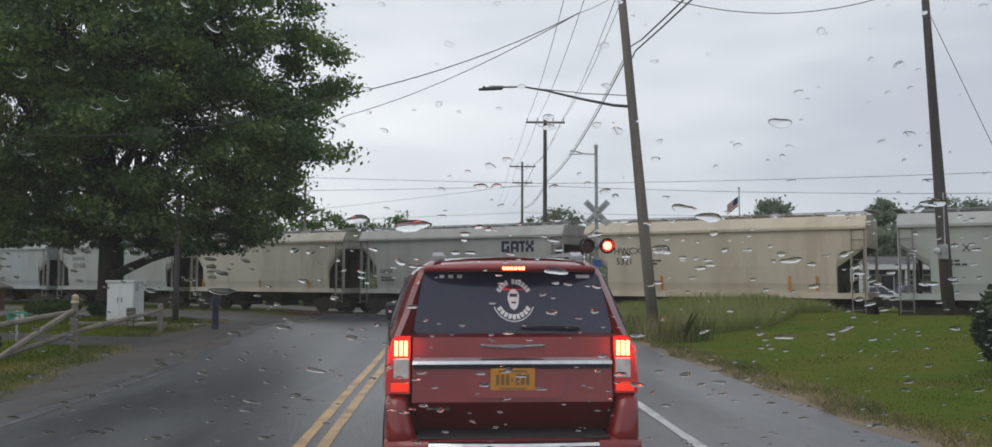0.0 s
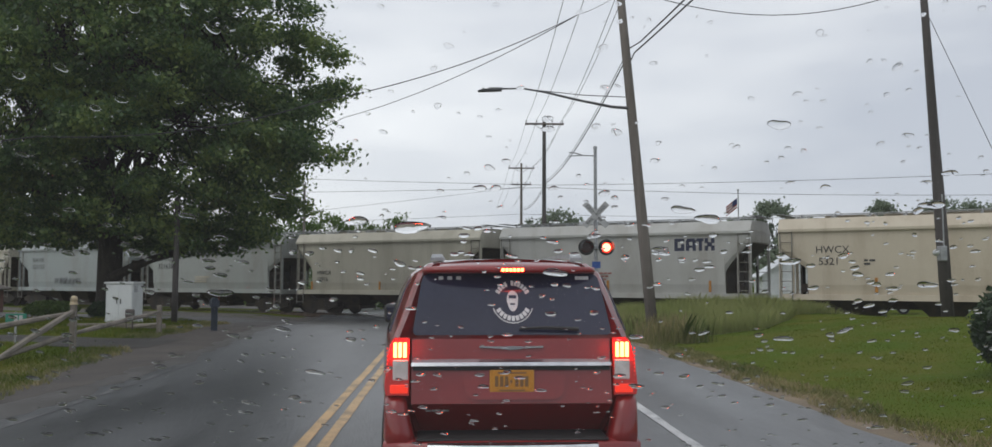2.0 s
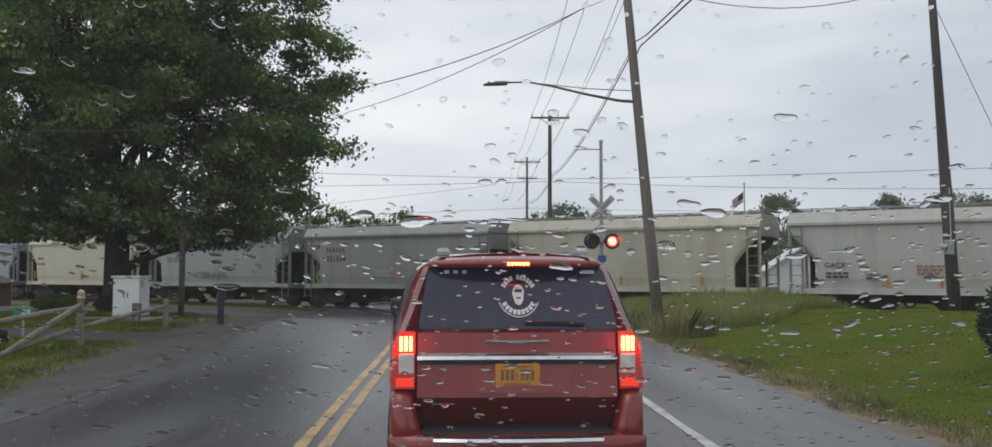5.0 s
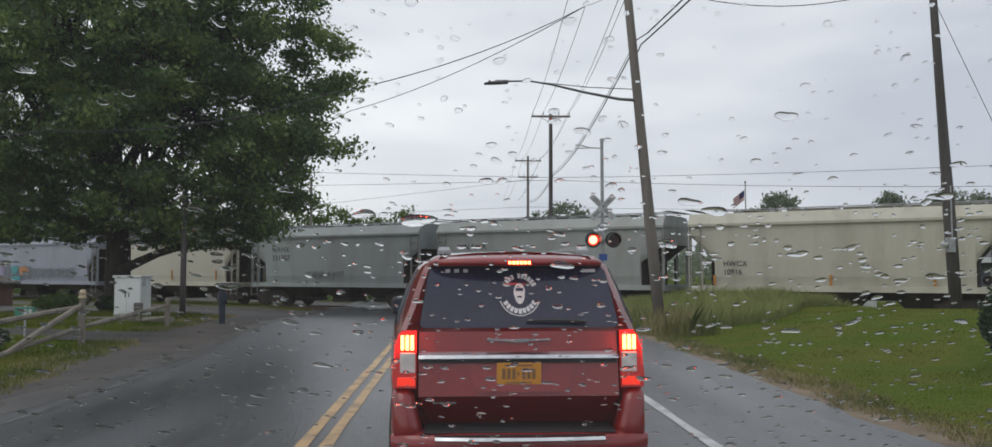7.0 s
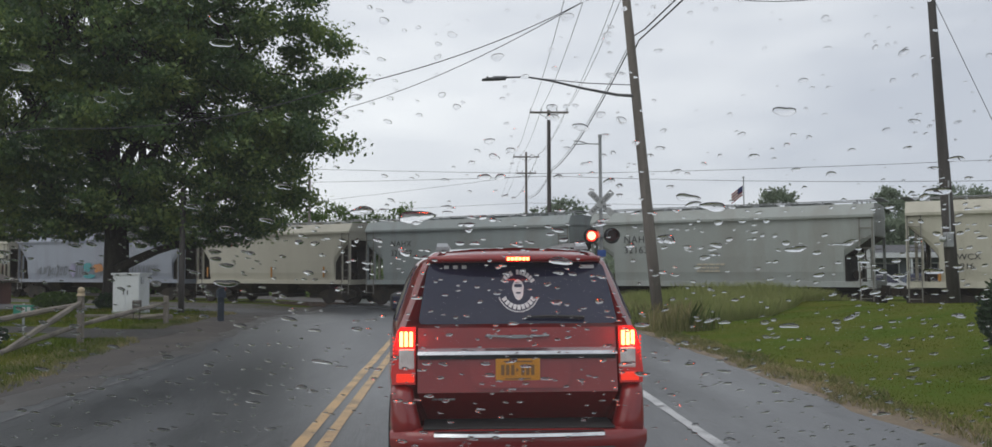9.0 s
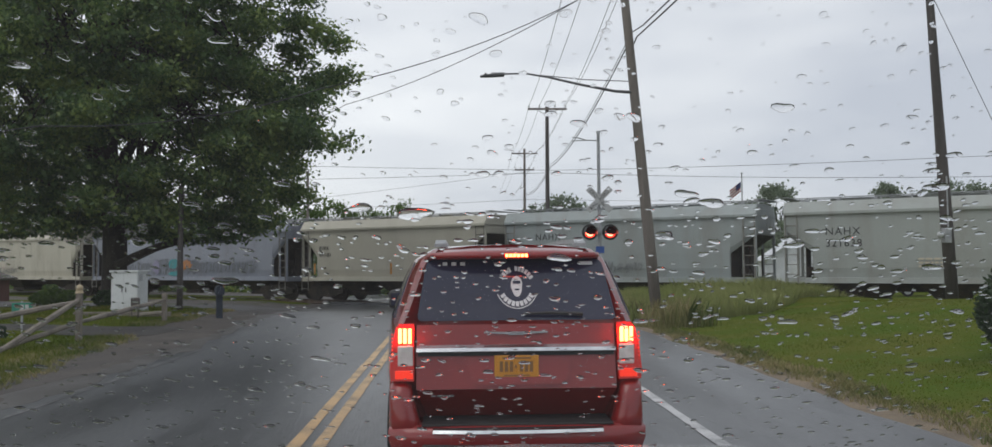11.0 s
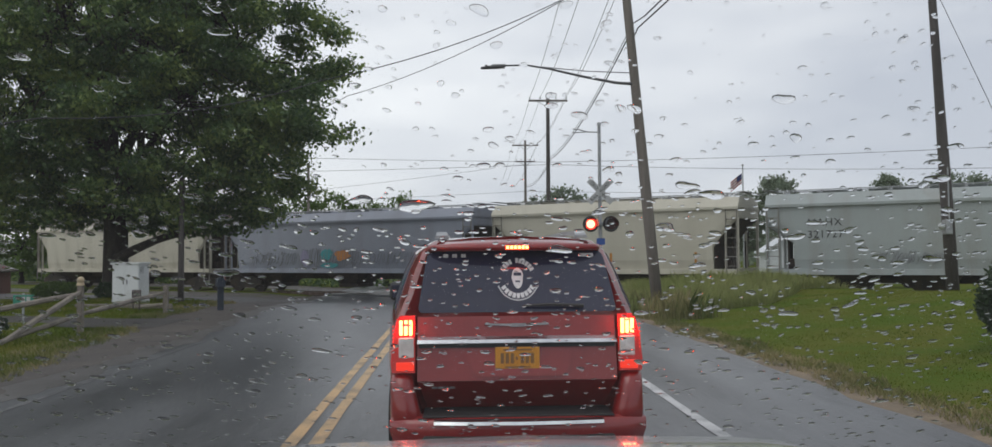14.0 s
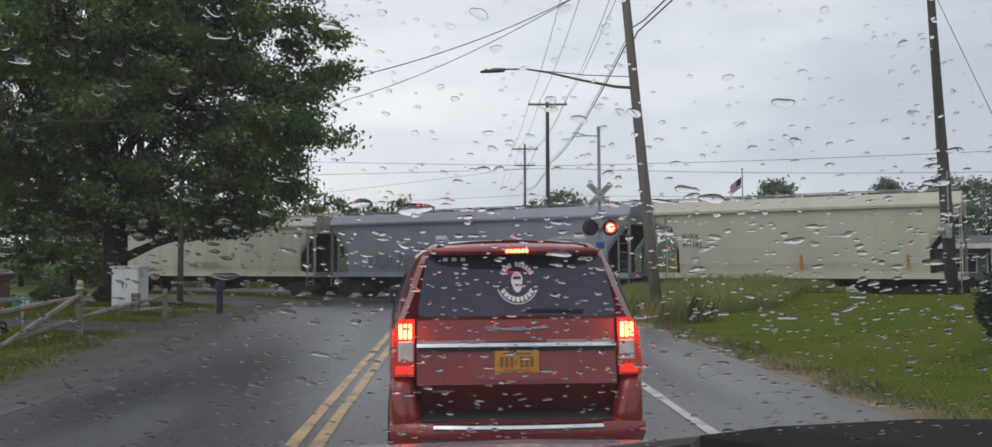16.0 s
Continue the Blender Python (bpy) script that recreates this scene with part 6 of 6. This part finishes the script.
def parked_car(m, paint, label):
    e = thing("parked_car", m, label, "car", "parked cars")
    bm = bmesh.new()
    prof = ((-2.2, 0.35, 0.75), (-2.15, 0.3, 0.92), (-1.5, 0.25, 1.0), (-1.0, 0.25, 1.42), (0.3, 0.25, 1.48), (1.1, 0.25, 1.0), (2.0, 0.28, 0.86), (2.2, 0.35, 0.65))
    loft(bm, [[(x, -0.86, a), (x, 0.86, a), (x, 0.9, (a + b) / 2), (x, 0.66 if b > 1.2 else 0.84, b), (x, -0.66 if b > 1.2 else -0.84, b), (x, -0.9, (a + b) / 2)] for x, a, b in prof])
    part("body", bm, paint, e, smooth=False)
    for s in (-1, 1):
        bm = bmesh.new()
        loft(bm, [[(-1.2, s * 0.86, 1.0), (-0.85, s * 0.69, 1.38), (0.25, s * 0.69, 1.42), (0.85, s * 0.86, 1.0)], [(-1.2, s * 0.875, 1.01), (-0.85, s * 0.705, 1.39), (0.25, s * 0.705, 1.43), (0.85, s * 0.875, 1.01)]])
        part("side_glass", bm, M_GLASS_DARK, e)
        for x in (-1.35, 1.35):
            bm = bmesh.new()
            rod(bm, (x, s * 0.66, 0.32), (x, s * 0.9, 0.32), 0.32, n=20)
            w = part("wheel", bm, M_RUBBER, e)
            bm = bmesh.new()
            rod(bm, (x, s * 0.88, 0.32), (x, s * 0.915, 0.32), 0.2, n=14)
            part("rim", bm, M_STEEL, w)
        bm = bmesh.new()
        box(bm, 2.08, 2.21, s * 0.62 - 0.17, s * 0.62 + 0.17, 0.62, 0.76, 0.02)
        part("headlight", bm, M_LAMP_CLEAR, e)
        bm = bmesh.new()
        box(bm, -2.22, -2.1, s * 0.68 - 0.13, s * 0.68 + 0.13, 0.7, 0.85, 0.02)
        part("tail_light", bm, M_LENS_OFF, e)
    return e


parked_car(pose(24.2, 49.5, -0.43, 0, 0, -25), M_SILVER, "silver parked car beyond the tracks")
parked_car(pose(29.4, 54.5, -0.43, 0, 0, -20), mat("dark_blue_car_paint", (0.03, 0.045, 0.08), 0.3, second=(0.035, 0.05, 0.085), scale=3, coat=0.8), "dark blue parked car beyond the tracks")

M_BUS = mat("orange_yellow_truck_paint", (0.62, 0.28, 0.02), 0.4, second=(0.55, 0.24, 0.02), scale=2)
truck_m = pose(-3.7, 58, -0.40)
lorry = thing("yellow_truck", truck_m, "orange-yellow truck waiting beyond the crossing", "truck")
for name, b, mt in (("cab", (-1.0, 1.0, 0.0, 1.9, 0.55, 2.3), M_BUS), ("load_box", (-1.1, 1.1, 2.0, 6.0, 0.75, 2.5), M_BUS), ("windscreen", (-0.85, 0.85, -0.015, 0.02, 1.45, 2.12), M_GLASS_DARK),
                    ("grille", (-0.55, 0.55, -0.02, 0.02, 0.85, 1.2), M_TRIM), ("front_bumper", (-1.02, 1.02, -0.12, 0.02, 0.45, 0.68), M_STEEL)):
    bm = bmesh.new()
    box(bm, *b, 0.03 if name in ("cab", "load_box") else 0.006)
    part(name, bm, mt, lorry)
for s in (-1, 1):
    bm = bmesh.new()
    box(bm, s * 0.76 - 0.14, s * 0.76 + 0.14, -0.02, 0.02, 0.88, 1.1, 0.02)
    part("headlight", bm, M_LAMP_CLEAR, lorry)
    for y in (0.95, 4.9):
        bm = bmesh.new()
        rod(bm, (s * 0.7, y, 0.42), (s * 0.98, y, 0.42), 0.42, n=20)
        part("wheel", bm, M_RUBBER, lorry)

flag = thing("flagpole", pose(29.2, 88.7, -0.42), "thin flagpole with a striped flag beyond the tracks", "flagpole")
bm = bmesh.new()
rod(bm, (0, 0, 0), (0, 0, 10.9), 0.09, 0.06, 10)
bmesh.ops.create_uvsphere(bm, u_segments=8, v_segments=6, radius=0.12, matrix=Matrix.Translation((0, 0, 10.95)))
part("pole", bm, M_STEEL, flag)
M_FLAG = [mat("flag_red", (0.30, 0.07, 0.07), 0.8), mat("flag_white", (0.6, 0.58, 0.57), 0.8), mat("flag_blue", (0.03, 0.04, 0.12), 0.8)]
for i in range(7):
    bm = bmesh.new()
    loft(bm, [[(-x, 0.12 * math.sin(x * 4) + 0.01 * s, 10.2 - 0.145 * (i + j) - 0.75 * x) for j, s in ((0, 0), (1, 0), (1, 1), (0, 1))] for x in (0.1, 0.4, 0.7, 1.0, 1.3)])
    part("stripe", bm, M_FLAG[i % 2], flag)
bm = bmesh.new()
loft(bm, [[(-x, 0.12 * math.sin(x * 4) - 0.03 + 0.01 * s, 10.2 - 0.145 * j - 0.75 * x) for j, s in ((0, 0), (4, 0), (4, 1), (0, 1))] for x in (0.1, 0.35, 0.6)])
part("canton", bm, M_FLAG[2], flag)

white_shed = thing("white_shed", pose(24.0, 61.0, -0.44, 0, 0, -10), "small white gabled shed beyond the tracks", "shed")
bm = bmesh.new()
loft(bm, [[(-2.2, y, 0), (2.2, y, 0), (2.2, y, 2.2), (0, y, 3.55), (-2.2, y, 2.2)] for y in (0, 3.5)])
part("wall", bm, M_WHITE_BOARD, white_shed)
bm = bmesh.new()
loft(bm, [[(-2.5, y, 2.0), (0, y, 3.6), (2.5, y, 2.0), (2.5, y, 2.1), (0, y, 3.72), (-2.5, y, 2.1)] for y in (-0.25, 3.75)])
part("roof", bm, M_WHITE_BOARD, white_shed)
bm = bmesh.new()
box(bm, -0.5, 0.5, -0.03, 0.0, 0, 2.0, 0.01)
part("door", bm, M_CABINET, white_shed)

# ---- rain on the windscreen ----
water = bpy.data.materials.new("rain_water")
water.use_nodes = True
wb = water.node_tree.nodes["Principled BSDF"]
wb.inputs["Base Color"].default_value = (1, 1, 1, 1)
wb.inputs["Transmission Weight"].default_value, wb.inputs["IOR"].default_value, wb.inputs["Roughness"].default_value = 1.0, 1.33, 0.0
SCREEN_TURN = pose(0, 0, 0, -tilt)


def drop_verts(rx, ry, h, rng, rough=0.12):
    """A flat-bottomed bead of water with a wandering outline, in the screen's own plane."""
    n = 14
    k1, k2 = rng.uniform(0, 6.28), rng.uniform(0, 6.28)
    ts = [2 * math.pi * i / n for i in range(n)]
    edge = [1 + rough * math.sin(2 * t + k1) + rough * 0.6 * math.sin(3 * t + k2) for t in ts]
    rings = []
    for s, z in ((1.0, 0.0), (0.97, 0.30), (0.92, 0.50), (0.80, 0.68), (0.60, 0.84), (0.30, 0.96)):
        rings.append([(rx * s * e * math.cos(t), ry * s * e * math.sin(t), h * z) for t, e in zip(ts, edge)])
    return rings


def add_drop(bm, rings, m):
    vs = [[bm.verts.new(m @ Vector(p)) for p in r] for r in rings]
    n = len(vs[0])
    for a, b in zip(vs, vs[1:]):
        for i in range(n):
            bm.faces.new((a[i], a[(i + 1) % n], b[(i + 1) % n], b[i])).smooth = True
    bm.faces.new(vs[0][::-1])
    bm.faces.new(vs[-1]).smooth = True


rain = random.Random(77)


def bead():
    """Place, turn and scale of a bead: thicker towards the foot of the glass, most stretched to one side by the wind."""
    low = rain.random() < 0.80
    e = math.tan(radians(rain.uniform(-13.5, 4.0) if low else rain.uniform(4.0, 19.0)))
    y = SCREEN_Y * RAKE / (e + RAKE)
    p = on_screen(rain.uniform(-0.60, 0.62) * y + 0.05 * y, y)
    return Matrix.Translation(p) @ SCREEN_TURN @ pose(0, 0, 0.0003, 0, 0, rain.gauss(24, 16)), y / SCREEN_Y


SIZES = (0.0009, 0.0010, 0.0011, 0.0013, 0.0014, 0.0015, 0.0017, 0.0019, 0.0022, 0.0025, 0.0030)
bm = bmesh.new()
for i in range(880):
    m, k = bead()
    r = rain.choice(SIZES) * k
    add_drop(bm, drop_verts(r * rain.uniform(0.9, 1.6), r * rain.uniform(0.85, 1.25), r * rain.uniform(0.11, 0.19), rain), m)
# The larger beads, by plan position on the glass.
for e, x, r, wide in ((3.6, -0.155, 0.0048, 1.3), (3.2, -0.095, 0.006, 1.9), (0.3, 0.068, 0.0052, 1.4), (-1.0, -0.305, 0.0055, 1.3), (4.4, 0.215, 0.0042, 1.5), (3.8, 0.245, 0.005, 1.5), (1.7, 0.19, 0.0042, 1.7), (1.0, 0.34, 0.004, 1.6),
                      (4.8, 0.51, 0.0045, 1.5), (10, 0.33, 0.004, 1.3), (1.5, -0.40, 0.0042, 1.3), (-6, -0.20, 0.0045, 1.6), (-7, 0.16, 0.0045, 1.6), (-0.5, 0.50, 0.0045, 1.5), (-4, 0.33, 0.0045, 1.5)):
    y = SCREEN_Y * RAKE / (math.tan(radians(e)) + RAKE)
    add_drop(bm, drop_verts(r * wide, r, r * 0.16, rain, 0.2), Matrix.Translation(on_screen((x + 0.049) * y, y)) @ SCREEN_TURN @ pose(0, 0, 0.0003, 0, 0, rain.gauss(15, 10)))
drops = tagged(part("raindrops", bm, water), "beads of rain water on the windscreen", "raindrops", kind="stuff")
shapes = []
for i in range(6):
    bm = bmesh.new()
    r = (0.0011, 0.0013, 0.0015, 0.0018, 0.0022, 0.0030)[i]
    add_drop(bm, drop_verts(r * (1.0 + 0.08 * i), r, r * 0.15, rain, 0.16), Matrix())
    me = bpy.data.meshes.new("raindrop")
    bm.to_mesh(me)
    bm.free()
    me.materials.append(water)
    shapes.append(me)
for i in range(290):
    o = tagged(new("raindrop", rain.choice(shapes)), "fresh raindrop landing on the windscreen", "raindrop", "falling raindrops")
    t, p = 0.4 + 15.2 * (i + rain.random()) / 290, bead()[0]
    rest = p
    high = Matrix.Translation((0.05, 0.5, 2.4)) @ p
    MOVERS.append((o, [(0.0, high), (t - 0.3, high), (t, rest), (16.0, rest)]))
# Flurries of finer drops that land together.
for i in range(64):
    bm = bmesh.new()
    for j in range(24):
        m, k = bead()
        r = rain.choice(SIZES[:8]) * k
        add_drop(bm, drop_verts(r * rain.uniform(0.9, 1.6), r * rain.uniform(0.8, 1.2), r * rain.uniform(0.11, 0.19), rain), m)
    o = tagged(part("rain_flurry", bm, water), "fine raindrops landing on the windscreen", "raindrops", kind="stuff")
    t = 0.4 + 15.0 * (i + rain.random()) / 64
    MOVERS.append((o, [(0.0, pose(0.05, 0.5, 2.4)), (t - 0.3, pose(0.05, 0.5, 2.4)), (t, Matrix()), (16.0, Matrix())]))


# ---- what moves ----
LEFT_LIT = ((0.55, 1.3), (2.3, 2.92), (3.87, 4.6), (5.45, 6.2), (6.9, 7.68), (8.6, 9.4), (10.2, 11.0), (11.8, 12.42), (13.3, 14.2), (14.93, 15.68))


def lens_cover_rows(side):
    """The added disc hangs over its ever-lit lens while the lamp is dark and swings up under the hood while it is lit.
    """
    shut, up = pose(0, -0.062, 0.212), pose(0, -0.062, 0.212, -84)
    lit = side > 0
    rows = [(0.0, up if lit else shut)]
    for a, b in LEFT_LIT:
        for t in (a, b):
            rows.append((t - 0.034, up if lit else shut))
            lit = not lit
            rows.append((t + 0.034, up if lit else shut))
    rows.append((16.0, up if lit else shut))
    return rows


# How far the gap behind the second car has come along the track, by time.
TRAIN = ((0, 24.2), (2, 32.4), (3.5, 38.6), (5.25, 46.0), (7, 53.25), (9, 61.35), (11, 69.5), (12.5, 75.4), (14.5, 83.05), (16, 88.95))


def car_back(k):
    """Distance of car k's middle behind that gap."""
    if k <= 6:
        return CAR_PITCH * (k - 1.5)
    if k == 7:
        return CAR_PITCH * 5 + LONG_PITCH / 2
    return CAR_PITCH * 5 + LONG_PITCH * 1.5


def motions():
    for k, c in enumerate(CARS):
        rows = []
        for t, u in TRAIN:
            p = TRACK_A + TRACK_D * (u - car_back(k))
            rows.append((float(t), pose(p.x, p.y, RAIL_Z, 0, 0, TRACK_TURN)))
        walk(c, rows)
    turns = [(16.0 * i / 120, math.degrees((float(np.interp(16.0 * i / 120, [q[0] for q in TRAIN], [q[1] for q in TRAIN])) - 24.2) / 0.455)) for i in range(121)]
    for w, x in WHEELS:
        walk(w, [(t, pose(x, 0, 0.455, 0, a, 0)) for t, a in turns])
    for sh, side in LENS_COVERS:
        walk(sh, lens_cover_rows(side))
    for o, rows in MOVERS:
        walk(o, rows)


motions()
